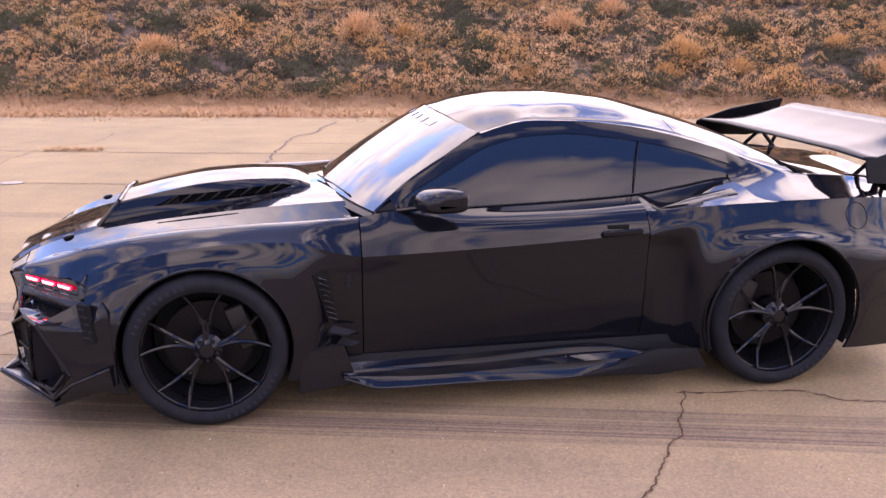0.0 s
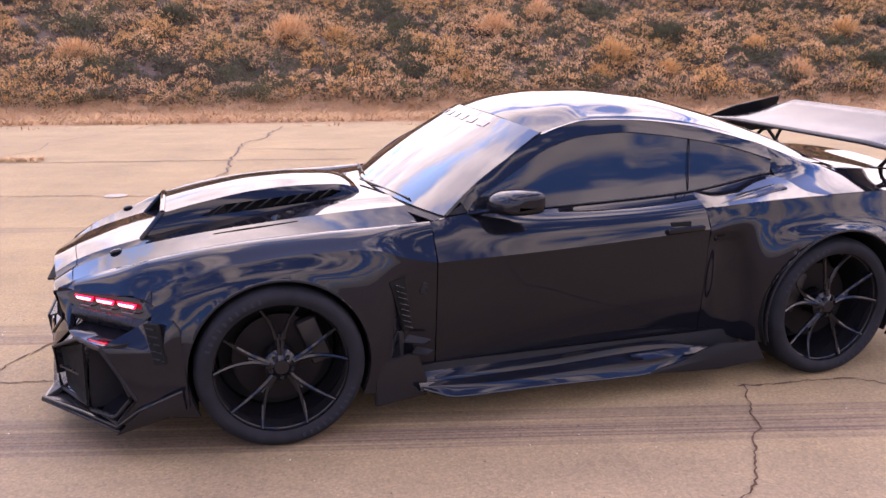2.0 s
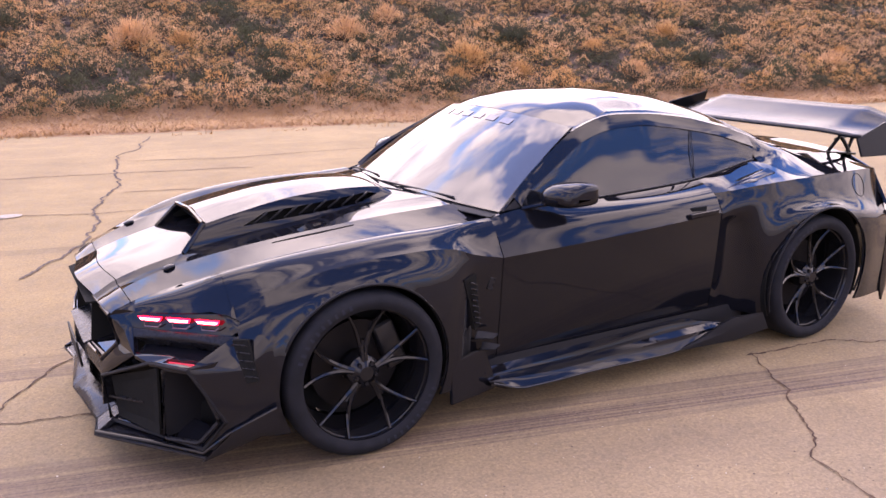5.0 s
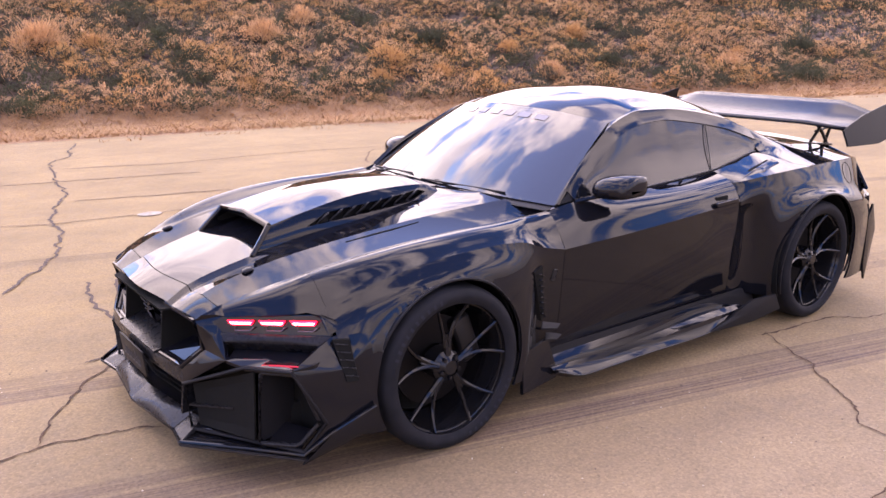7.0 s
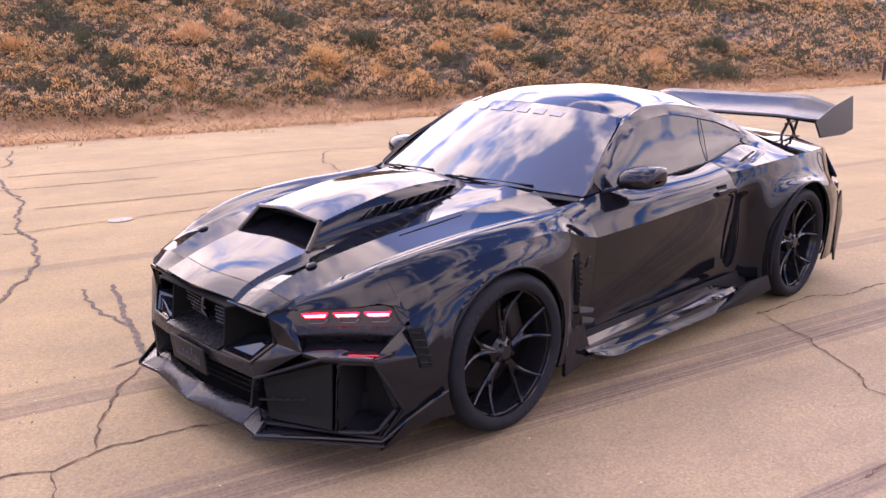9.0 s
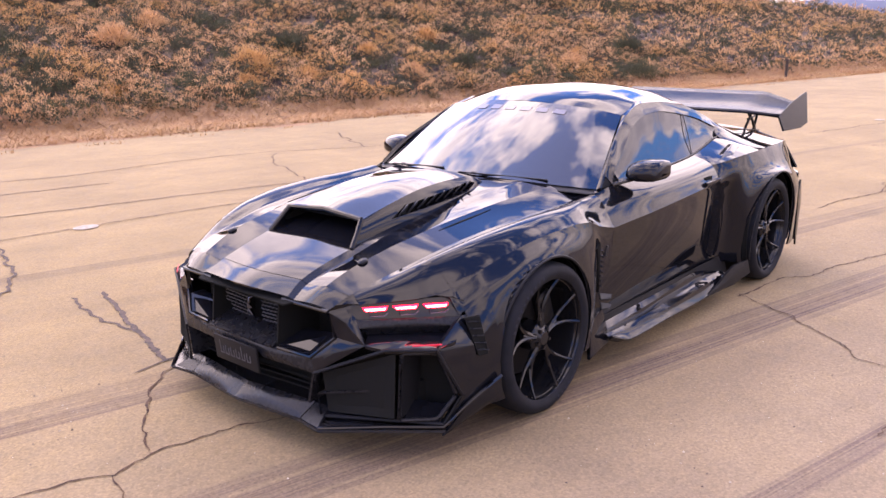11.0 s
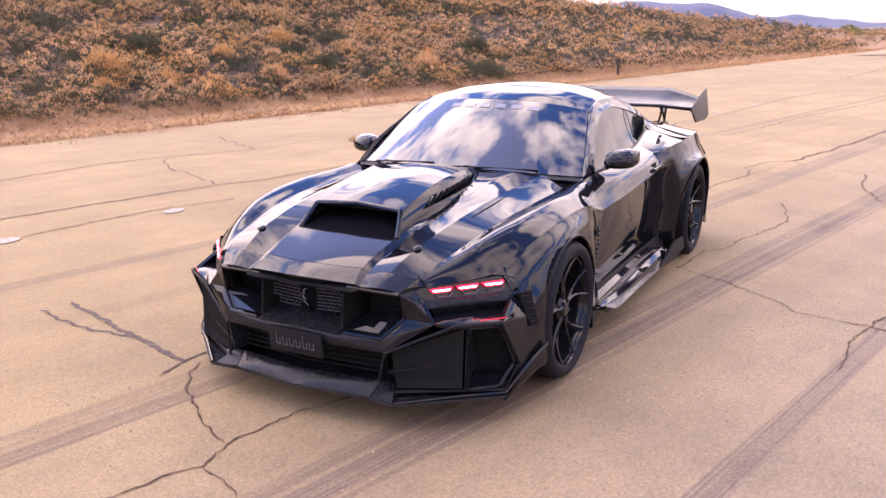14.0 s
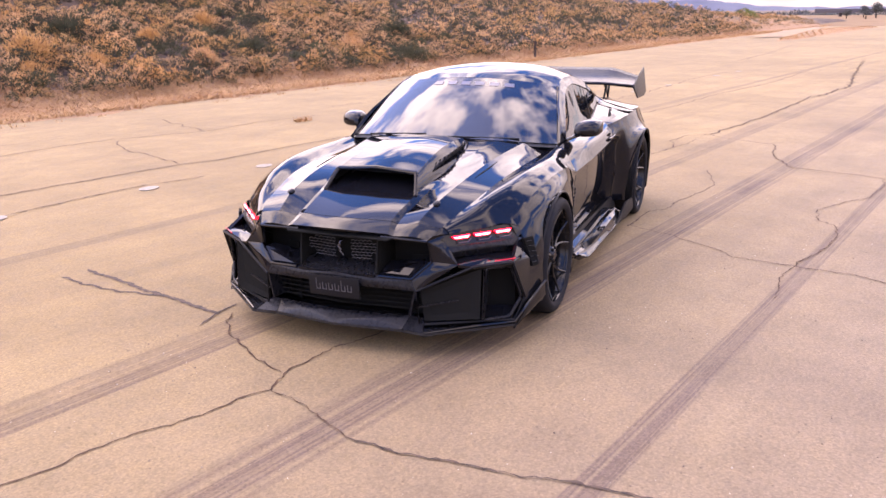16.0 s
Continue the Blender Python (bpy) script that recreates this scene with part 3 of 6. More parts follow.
deck1 = track([(2.98, 0.33, 1.045), (3.1, 0.33, 1.012), (3.28, 0.34, 0.98), (3.44, 0.34, 0.962), (3.60, 0.34, 0.956, 0.015)])
deck2 = track([(2.98, 0.60, 0.992), (3.1, 0.60, 0.980), (3.28, 0.60, 0.966), (3.44, 0.58, 0.945), (3.60, 0.57, 0.930)])

def both(lines):
    """Character lines from the centre outwards, carried over to the other side as well."""
    flip = [(lambda f: (lambda x: f(x) * Vector((1, -1, 1))))(f) for f in lines[:0:-1]]
    return flip + list(lines)


car = empty("sports_car", pose(0, CAR_Y, 0), "glossy black widebody sports coupe with a tall rear wing", "car")
ARCH_F, ARCH_R = (0.005, 0.360, 0.376), (2.735, 0.368, 0.395)

# bonnet, nose panel, scoop
HOOD = both([hood0, hood1, hood1b, hood2, hood3])
part("nose_panel", skin(HOOD, -0.90, -0.819, 6, (2, 3, 5, 6), 6, 0.006), paint, car, smooth=16)
part("bonnet", skin(HOOD, -0.816, 0.635, 60, (1, 2, 3, 5, 6, 7), 6, 0.006), paint, car, smooth=13)

# the raised scoop: floor, side walls and roof with a black mouth
SC_TOP = track([(-0.43, 0.250, 0.886), (-0.25, 0.245, 0.925), (0.0, 0.232, 0.964), (0.20, 0.222, 0.974), (0.36, 0.212, 0.970), (0.43, 0.208, 0.962), (0.50, 0.205, 0.935)])
SC_MID = track([(-0.43, 0, 0.905), (-0.25, 0, 0.945), (0.0, 0, 0.982), (0.20, 0, 0.991), (0.36, 0, 0.986), (0.43, 0, 0.976), (0.50, 0, 0.946)])
SC_FOOT = track([(-0.43, 0.288, 0.785, -0.10), (-0.25, 0.292, 0.823, -0.03), (0.0, 0.30, 0.86), (0.20, 0.295, 0.885), (0.36, 0.275, 0.90), (0.50, 0.235, 0.915)])
part("scoop_roof", skin(both([SC_MID, SC_TOP]), -0.43, 0.50, 30, (), 10, 0.0, 1, 0.014), paint, car)
for sd in (1, -1):
    bm = skin([SC_TOP, SC_FOOT], -0.43, 0.50, 40, (), 6, -0.05, sd, 0.014)
    wall = part("scoop_side", bm, paint, car)
    gap = bmesh.new()
    pts = [(-0.27, 0.862, 0), (-0.16, 0.910, 0), (0.36, 0.948, 0), (0.41, 0.936, 0), (0.30, 0.905, 0)]
    lo = [gap.verts.new((a, sd * 0.15, z)) for a, z, _ in pts]
    hi = [gap.verts.new((a, sd * 0.36, z)) for a, z, _ in pts]
    gap.faces.new(lo[::-1])
    gap.faces.new(hi)
    for i in range(5):
        j = (i + 1) % 5
        gap.faces.new((lo[i], lo[j], hi[j], hi[i]))
    cut(wall, gap)
    for i in range(8):
        x = -0.185 + i * 0.073
        z = 0.888 + 0.0058 * i
        slat = block((0.080, 0.016, 0.010), pose(x, sd * (0.272 - 0.0042 * i), z, 0, -36, sd * 10), 0.003)
        part("vent_slat", slat, paint, car)
    bm = skin([track([(-0.3, 0.215, 0.90), (0.42, 0.185, 0.945)]), track([(-0.3, 0.24, 0.83), (0.42, 0.205, 0.905)])], -0.3, 0.42, 4, (), 2, 0, sd, 0.004)
    part("vent_backing", bm, void, car)
# inside of the mouth
bm = bmesh.new()
mouth = [(-0.435, 0.245, 0.878), (-0.435, -0.245, 0.878), (-0.535, -0.283, 0.775), (-0.535, 0.283, 0.775)]
deep = [(-0.15, 0.235, 0.93), (-0.15, -0.235, 0.93), (-0.15, -0.28, 0.845), (-0.15, 0.28, 0.845)]
a = [bm.verts.new(v) for v in mouth]
b = [bm.verts.new(v) for v in deep]
for i in range(4):
    bm.faces.new((a[i], a[(i + 1) % 4], b[(i + 1) % 4], b[i]))
bm.faces.new(b)
part("scoop_throat", bm, void, car)
bm = tube([(-0.435, 0.248, 0.886), (-0.432, 0, 0.905), (-0.435, -0.248, 0.886)], 0.013)
part("scoop_lip", bm, paint, car)
for sd in (1, -1):
    part("scoop_edge", tube([(-0.435, 0.249, 0.886), (-0.48, 0.268, 0.835), (-0.535, 0.287, 0.775)], 0.013, sd), paint, car)
    # bonnet pin and a thin dark strip behind it
    bm = bmesh.new()
    bmesh.ops.create_uvsphere(bm, u_segments=20, v_segments=10, radius=1, matrix=pose(-0.635, sd * 0.457, 0.772, 0, -14, 0) @ Matrix.Diagonal((0.026, 0.020, 0.010, 1)))
    part("bonnet_pin", bm, satin, car)
    bm = bmesh.new()
    ring = [(-0.22, 0.527, 0.0), (-0.08, 0.532, 0.0), (0.15, 0.543, 0.0), (0.0, 0.543, 0.0), (-0.12, 0.536, 0.0)]
    top = []
    for x, y, dz in ring:
        za = hood2(x)
        zb = hood3(x)
        k = (y - za.y) / (zb.y - za.y)
        top.append(bm.verts.new((x, sd * y, za.z + (zb.z - za.z) * k + 0.0022)))
    bm.faces.new(top)
    r = bmesh.ops.extrude_face_region(bm, geom=bm.faces[:])
    bmesh.ops.translate(bm, verts=[v for v in r["geom"] if isinstance(v, bmesh.types.BMVert)], vec=(0, 0, -0.02))
    part("bonnet_dark_strip", bm, void, car)

# fenders, doors, quarters
for sd in (1, -1):
    fender = part("front_fender", skin([hood3, fend3b, crest, fend5, fend6, fend7], -0.49, 0.694, 80, (0, 2), 8, 0.02, sd, hole=ARCH_F), paint, car, smooth=14)
    shoulder = part("headlight_panel", skin([hood3, fend3b, crest], -0.80, -0.491, 16, (0, 2), 6, 0.01, sd), paint, car, smooth=14)
    dr = part("door", skin([belt, door3b, door4, door5, door6, door7], 0.698, 2.066, 40, (2,), 6, 0.01, sd), paint, car, smooth=14)
    # handle in its pocket
    hb = part("door_handle", block((0.20, 0.022, 0.026), pose(1.925, sd * 0.925, 0.795, 0, -2, 0), 0.009, 3), paint, dr)
    part("handle_pocket", block((0.11, 0.012, 0.055), pose(1.91, sd * 0.898, 0.800, 0, 0, 0), 0.005, 2), void, dr)
    quarter = part("rear_quarter", skin([belt, haunch, quar5, quar5b, quar6, quar7], 2.070, 3.42, 100, (1,), 8, 0.02, sd, hole=ARCH_R), paint, car, smooth=14)
    # blade with a dark slit under the rear side window
    part("quarter_slit", slab([(2.125, 0.850, 0.890), (2.30, 0.812, 0.928), (2.51, 0.780, 0.954), (2.525, 0.812, 0.950), (2.32, 0.855, 0.919)], 0.014, sd), void, car)
    part("quarter_blade", pillow([(2.095, 0.866, 0.880), (2.30, 0.838, 0.929), (2.53, 0.800, 0.962), (2.545, 0.842, 0.945), (2.33, 0.884, 0.917)], 0.012, sd, 0.006), paint, car)
    if sd < 0:                                     # filler flap, a round joint in the flank
        tree_ = BVHTree.FromPolygons([v.co for v in quarter.data.vertices], [p.vertices for p in quarter.data.polygons])
        out_ = Vector((0.17, -0.91, 0.38)).normalized()
        u_ = out_.cross(Vector((0, 0, 1))).normalized()
        v_ = out_.cross(u_)
        ring_ = [tree_.ray_cast(Vector((3.115, -0.955, 0.832)) + (u_ * math.cos(k * 0.1309) + v_ * math.sin(k * 0.1309)) * 0.066 + out_ * 0.15, -out_)[0] for k in range(48)]
        part("filler_flap_joint", tube([tuple(q) for q in ring_ if q], 0.0022, 1, closed=True, seg=6), void, quarter)
    # arch lips
    for (cx, cz, cr), yy, up in ((ARCH_F, 0.984, 0.0), (ARCH_R, 1.072, 0.0)):
        pts = []
        for k in range(41):
            an = radians(-22 + 224 * k / 40)
            dip = 0.03 * (1 - math.sin(an)) if math.sin(an) < 1 else 0
            pts.append((cx + (cr + 0.002) * math.cos(an), yy - dip * (0.55 if cx < 1 else 0.9), cz + (cr + 0.002) * math.sin(an)))
        part("arch_lip", tube(pts, 0.007, sd, flat=0.9), plastic, car)
        bm = lathe([(cr + 0.004, sd * 0.55), (cr + 0.004, sd * (yy - 0.05)), (cr + 0.012, sd * (yy - 0.05)), (cr + 0.012, sd * 0.55)], 56)
        bmesh.ops.delete(bm, geom=[v for v in bm.verts if v.co.z < -0.2], context="VERTS")
        bmesh.ops.translate(bm, verts=bm.verts, vec=(cx, 0, cz))
        part("wheel_arch_liner", bm, void, car)
    # vertical louvres behind the front wheel and the badge beside them
    part("fender_vent", slab([(0.475, 0.952, 0.675), (0.545, 0.930, 0.690), (0.580, 0.915, 0.44), (0.545, 0.930, 0.43)], 0.02, sd), void, car)
    for i in range(8):
        z = 0.655 - i * 0.028
        part("fender_louvre", block((0.050, 0.012, 0.006), pose(0.518 + 0.006 * i, sd * (0.955 - 0.0035 * i), z, 0, 25, -sd * 18), 0.002, 1), chrome, car)
    part("fender_badge", block((0.028, 0.006, 0.055), pose(0.635, sd * 0.916, 0.625, 0, 18, 0), 0.002, 1), satin, car, "small black badge")
    # fins behind the wheel
    part("side_fin", slab([(0.53, 0.950, 0.400), (0.56, 0.925, 0.425), (0.665, 0.940, 0.395), (0.62, 0.962, 0.385)], 0.010, sd, bevel=0.003), plastic, car)
    part("side_fin", slab([(0.57, 0.935, 0.335), (0.60, 0.910, 0.360), (0.685, 0.930, 0.335), (0.64, 0.948, 0.325)], 0.009, sd, bevel=0.003), plastic, car)
    foot = track([(0.60, 0.30, 0.926), (0.65, 0.472, 0.918), (0.69, 0.564, 0.910), (0.74, 0.666, 0.900), (0.785, 0.735, 0.894)])
    edge = track([(0.60, 0.56, 0.908), (0.65, 0.685, 0.866), (0.69, 0.712, 0.864), (0.74, 0.765, 0.884), (0.785, 0.792, 0.905)])
    part("cowl_corner", skin([foot, edge], 0.60, 0.785, 16, (), 6, 0.01, sd, 0.010), paint, car)

# greenhouse
def band(f, g, n, m, side=1, thick=0.006):
    """A sheet between the space curves f and g over 0..1, bowed outwards."""
    bm = bmesh.new()
    vs, ws = [], []
    for i in range(n + 1):
        a, b = f(i / n), g(i / n)
        row = []
        for j in range(m + 1):
            u = j / m
            q = a.lerp(b, u)
            q.z += 0.10 * u * (1 - u) * (b - a).length
            row.append(q)
        vs.append([bm.verts.new((q.x, q.y * side, q.z)) for q in row])
    for i in range(n):
        for j in range(m):
            bm.faces.new((vs[i][j], vs[i][j + 1], vs[i + 1][j + 1], vs[i + 1][j]))
    bmesh.ops.recalc_face_normals(bm, faces=bm.faces)
    bmesh.ops.solidify(bm, geom=bm.faces[:], thickness=thick)
    return bm


def cowl(v):
    """Foot of the windscreen across the car, v from -1 to 1."""
    w = abs(v)
    return Vector((0.575 + 0.20 * w**2.2, 0.762 * v, 0.940 - 0.038 * w**2))


def header(v):
    w = abs(v)
    return Vector((1.150 + 0.139 * w**2.2, 0.615 * v, 1.300 - 0.062 * w**2.4))


ws = part("windscreen", band(lambda t: cowl(2 * t - 1), lambda t: header(2 * t - 1), 40, 14), glass, car, "dark glossy tinted windscreen with cloud reflections")
# lettered film along the top of the screen, kept as plain bars
for k, (v0, v1) in enumerate(((-0.55, -0.44), (-0.38, -0.27), (-0.21, -0.10), (-0.04, 0.07), (0.13, 0.24), (0.30, 0.41))):
    bm = bmesh.new()
    rows = []
    for v in (v0, (v0 + v1) / 2, v1):
        a, b = cowl(v), header(v)
        row = []
        for u in (0.845, 0.915):
            q = a.lerp(b, u)
            q.z += 0.10 * u * (1 - u) * (b - a).length + 0.003
            row.append(bm.verts.new(q))
        rows.append(row)
    for r0, r1 in zip(rows, rows[1:]):
        bm.faces.new((r0[0], r0[1], r1[1], r1[0]))
    part("screen_banner_bar", bm, screen_film, ws)

part("roof_panel", skin(both([roof0, roof1, roof2]), 1.283, 2.33, 40, (), 8, 0.0, 1, 0.012), paint, car)
part("rear_window", skin(both([roof0, roof1, roof2]), 2.336, 2.98, 24, (), 8, 0.0, 1, 0.008), side_glass, car)
part("deck", skin(both([deck0, deck1, deck2]), 2.985, 3.60, 24, (), 6, 0.0, 1, 0.012), paint, car)
for sd in (1, -1):
    part("windscreen_pillar", skin([pillar_in, rail], 0.77, 1.30, 24, (), 5, 0.02, sd, 0.012), paint, car)
    part("roof_rail", skin([roof2, rail], 1.30, 2.975, 50, (), 5, 0.03, sd, 0.012), paint, car)
    wt = skin([rail, wintop], 0.84, 2.594, 60, (), 4, 0.02, sd, 0.012)
    part("window_rail", wt, paint, car)
    hollow = track([(2.585, 0.690, 0.981), (2.66, 0.702, 0.984), (2.75, 0.712, 0.984), (2.85, 0.716, 0.980), (3.02, 0.712, 0.972)])
    crest_r = lambda x: haunch(x) + Vector((0, -0.004, min(0.003, -0.006 + 0.07 * (x - 2.585))))
    part("rear_pillar", skin([rail, hollow, crest_r], 2.585, 2.978, 24, (), 10, 0.0, sd, 0.004), paint, car)
    part("mirror_sail", slab([(0.775, 0.782, 0.908), (0.905, 0.798, 0.922), (0.915, 0.775, 0.985), (0.86, 0.775, 0.960)], 0.010, sd), plastic, car)
    leant = lambda f, d, a, b: (lambda s: f(a + (b - a) * s) - Vector((0, d, 0)))
    part("door_window", skin([leant(wintop, 0.008, 0.885, 2.107), leant(belt, 0.003, 0.885, 2.049)], 0, 1, 40, (), 6, 0.02, sd, 0.006), side_glass, car)
    part("quarter_window", skin([leant(wintop, 0.008, 2.111, 2.588), leant(belt, 0.003, 2.053, 2.588)], 0, 1, 20, (), 6, 0.02, sd, 0.006), side_glass, car)
    a, b = wintop(2.109), belt(2.051)
    part("window_divider", tube([tuple(a), tuple((a + b) / 2 + Vector((0, 0.004, 0.0))), tuple(b)], 0.0025, sd), plastic, car)
    part("window_trim", tube([tuple(belt(0.87 + 1.70 * k / 30) + Vector((0, 0.002, 0.004))) for k in range(31)], 0.004, sd), satin, car)
    part("deck_shoulder", skin([deck2, belt, track([(2.98, 0.66, 0.97), (3.42, 0.62, 0.94)])], 2.985, 3.42, 16, (), 4, 0.0, sd, 0.010), paint, car)

for y0, y1 in ((-0.02, -0.50), (0.56, 0.12)):
    pa, pb = cowl(y0 / 0.725), cowl(y1 / 0.725)
    part("wiper", tube([tuple(pa + Vector((-0.03, 0, 0.010))), tuple(pa.lerp(pb, 0.5) + Vector((-0.005, 0, 0.014))), tuple(pb + Vector((0.012, 0, 0.018)))], 0.005), plastic, car)
    part("wiper_blade", tube([tuple(pa.lerp(pb, 0.12) + Vector((0.006, 0, 0.012))), tuple(pa.lerp(pb, 0.6) + Vector((0.008, 0, 0.014))), tuple(pb + Vector((0.012, 0.0, 0.016)))], 0.004), plastic, car)
part("cowl_panel", band(lambda t: cowl(2 * t - 1) + Vector((-0.05, 0, -0.018)), lambda t: cowl(2 * t - 1) + Vector((0.02, 0, -0.004)), 30, 2), plastic, car)

# dark cabin below the glass
part("cabin_tub", block((1.9, 1.25, 0.25), pose(1.75, 0, 0.72), 0.03), void, car)
part("dashboard", block((0.4, 1.25, 0.12), pose(0.98, 0, 0.86, 0, -6, 0), 0.04, 3), plastic, car)
part("underbody", block((3.9, 1.5, 0.16), pose(1.32, 0, 0.22), 0.03), void, car)

# ---- front end ----
A2 = (-0.885, 0.505, 0.626)
HI, HO = (-0.800, 0.575, 0.648), (-0.520, 0.845, 0.668)
HIB, HOB = (-0.815, 0.595, 0.590), (-0.505, 0.885, 0.588)
G, GBO, GB0 = (-0.865, 0.520, 0.513), (-0.922, 0.430, 0.424), (-0.965, 0.0, 0.430)
MI, TM, TO = (-0.830, 0.655, 0.500), (-0.790, 0.730, 0.486), (-0.690, 0.912, 0.503)
BL, B0 = (-0.930, 0.455, 0.362), (-0.972, 0.0, 0.365)
OUT, BO, BI = (-0.572, 0.945, 0.278), (-0.655, 0.912, 0.172), (-0.915, 0.470, 0.172)
LG = (-0.935, 0.425, 0.222)
WA, WB, WC = (-0.385, 0.975, 0.565), (-0.372, 0.995, 0.300), (-0.372, 1.000, 0.240)

for sd in (1, -1):
    part("bumper_cheek", pillow([A2, HI, HIB, MI, G], 0.02, sd, 0.007), paint, car)
    part("bumper_cheek", pillow([G, MI, BL, GBO], 0.02, sd, 0.007), paint, car)
    part("bumper_bar", pillow([GB0, GBO, BL, B0], 0.03, sd, 0.01), satin, car)
    ov1, ov2, ov3, ov4 = (-0.826, 0.606, 0.560), (-0.518, 0.898, 0.556), (-0.50, 0.885, 0.520), (-0.775, 0.615, 0.522)
    part("bumper_brow", pillow([HIB, HOB, ov2, ov1], 0.015, sd, 0.006), satin, car)
    part("brow_underside", slab([ov1, ov2, ov3, ov4], 0.010, sd), satin, car)
    part("bumper_shelf", pillow([ov4, ov3, (-0.60, 0.93, 0.515), TO, TM, MI], 0.015, sd, 0.006), paint, car)
    part("bumper_side", pillow([HOB, (-0.41, 0.945, 0.60), WA, WB, OUT, TO], 0.02, sd, 0.008), paint, car)
    part("bumper_corner", pillow([OUT, WB, WC, (-0.60, 0.940, 0.165), BO], 0.02, sd, 0.006), paint, car)
    # thick frame round the side intake, inner vane, floor and black depth
    frame_line = [BL, TM, TO, OUT, BO, BI]
    part("intake_frame", tube(frame_line, 0.008, sd, closed=True), plastic, car)
    part("intake_panel", pillow([(-0.898, 0.470, 0.358), (-0.772, 0.765, 0.474), (-0.782, 0.760, 0.196), (-0.888, 0.485, 0.186)], 0.010, sd, -0.020), void, car)
    part("intake_vane", tube([(-0.752, 0.780, 0.462), (-0.744, 0.790, 0.474), (-0.672, 0.876, 0.476), (-0.655, 0.893, 0.466), (-0.594, 0.928, 0.292), (-0.596, 0.926, 0.276), (-0.656, 0.892, 0.198), (-0.672, 0.880, 0.190), (-0.760, 0.782, 0.188), (-0.768, 0.776, 0.198)], 0.009, sd, closed=True), satin, car)
    part("intake_wall", slab([(-0.752, 0.780, 0.478), (-0.768, 0.775, 0.190), (-0.60, 0.740, 0.195), (-0.60, 0.745, 0.470)], 0.010, sd), plastic, car)
    part("intake_floor", slab([BI, (-0.660, 0.895, 0.178), (-0.585, 0.88, 0.225), (-0.78, 0.46, 0.240)], 0.012, sd), paint, car)
    part("intake_ledge", slab([(-0.918, 0.455, 0.262), (-0.815, 0.655, 0.292), (-0.76, 0.64, 0.286), (-0.86, 0.44, 0.258)], 0.010, sd, bevel=0.003), satin, car)
    part("intake_depth", slab([(-0.74, 0.36, 0.50), (-0.52, 0.86, 0.50), (-0.52, 0.88, 0.16), (-0.74, 0.36, 0.16)], 0.01, sd), void, car)
    part("intake_roof", slab([BL, TM, TO, (-0.56, 0.88, 0.49), (-0.80, 0.42, 0.36)], 0.008, sd), void, car)
    part("corner_vent", slab([(-0.520, 0.918, 0.588), (-0.470, 0.955, 0.592), (-0.452, 0.986, 0.432), (-0.490, 0.966, 0.428)], 0.020, sd), void, car)
    for i in range(5):
        part("corner_louvre", block((0.052, 0.010, 0.005), pose(-0.495 + 0.006 * i, sd * (0.939 + 0.0085 * i), 0.572 - i * 0.030, 0, 4, sd * 36), 0.0015, 1), satin, car)

    # headlamp: recessed black lens with three lit bars and their lower outlines
    lamp = part("headlamp", slab([(-0.838, 0.56, 0.632), HI, HO, (-0.470, 0.885, 0.640), HOB, HIB], 0.03, sd, bevel=0.004), paint, car, "slim black headlamp with three red light bars")
    part("lamp_bezel", pillow([A2, (-0.865, 0.530, 0.652), tuple(hood3(-0.795)), (-0.790, 0.606, 0.652), HI], 0.012, sd, 0.003), paint, lamp)
    part("lamp_bezel", pillow([(-0.560, 0.797, 0.672), (-0.484, 0.830, 0.694), (-0.484, 0.896, 0.612), (-0.512, 0.880, 0.592), (-0.530, 0.845, 0.666)], 0.012, sd, 0.003), paint, lamp)
    ax, bx = Vector((-0.797, 0.603, 0.628)), Vector((-0.534, 0.859, 0.637))
    outw = Vector((-0.70, 0.71, 0.0))
    for i in range(3):
        a = ax.lerp(bx, i / 3 + 0.012)
        b = ax.lerp(bx, (i + 1) / 3 - 0.03)
        lift_ = outw * 0.006
        quad = [a + lift_ + Vector((0, 0, 0.012)), b + lift_ + Vector((0, 0, 0.012)), b.lerp(a, 0.10) + lift_ + Vector((0, 0, -0.007)), a.lerp(b, 0.16) + lift_ + Vector((0, 0, -0.007))]
        bar = part("light_bar", slab([tuple(v) for v in quad], 0.008, sd, bevel=0.002), redlamp, lamp)
        core = [a.lerp(b, 0.10) + lift_ + outw * 0.003 + Vector((0, 0, 0.006)), b.lerp(a, 0.08) + lift_ + outw * 0.003 + Vector((0, 0, 0.006)),
                b.lerp(a, 0.14) + lift_ + outw * 0.003 + Vector((0, 0, -0.002)), a.lerp(b, 0.18) + lift_ + outw * 0.003 + Vector((0, 0, -0.002))]
        part("light_core", slab([tuple(v) for v in core], 0.004, sd), redcore, lamp)
        o = [a.lerp(b, 0.30), a.lerp(b, 0.30) + Vector((0, 0, -0.026)), a.lerp(b, 0.85) + Vector((0, 0, -0.026)), b + Vector((0, 0, -0.012))]
        part("lamp_outline", tube([tuple(v + outw * 0.011) for v in o], 0.0028, sd, seg=6), lens_grey, lamp)
    # glowing strip painted in as the red bars' reflection on the shelf
    part("lamp_glint", tube([(-0.735, 0.825, 0.512), (-0.665, 0.918, 0.520)], 0.003, sd, seg=6), redglint, car, "thin dim glowing line standing in for the red lamp reflection")

    # grille lobe: side duct with pale floor
    part("grille_rim", tube([(-0.905, 0.25, 0.634), A2, G, GBO, (-0.945, 0.25, 0.428)], 0.010, sd), paint, car)
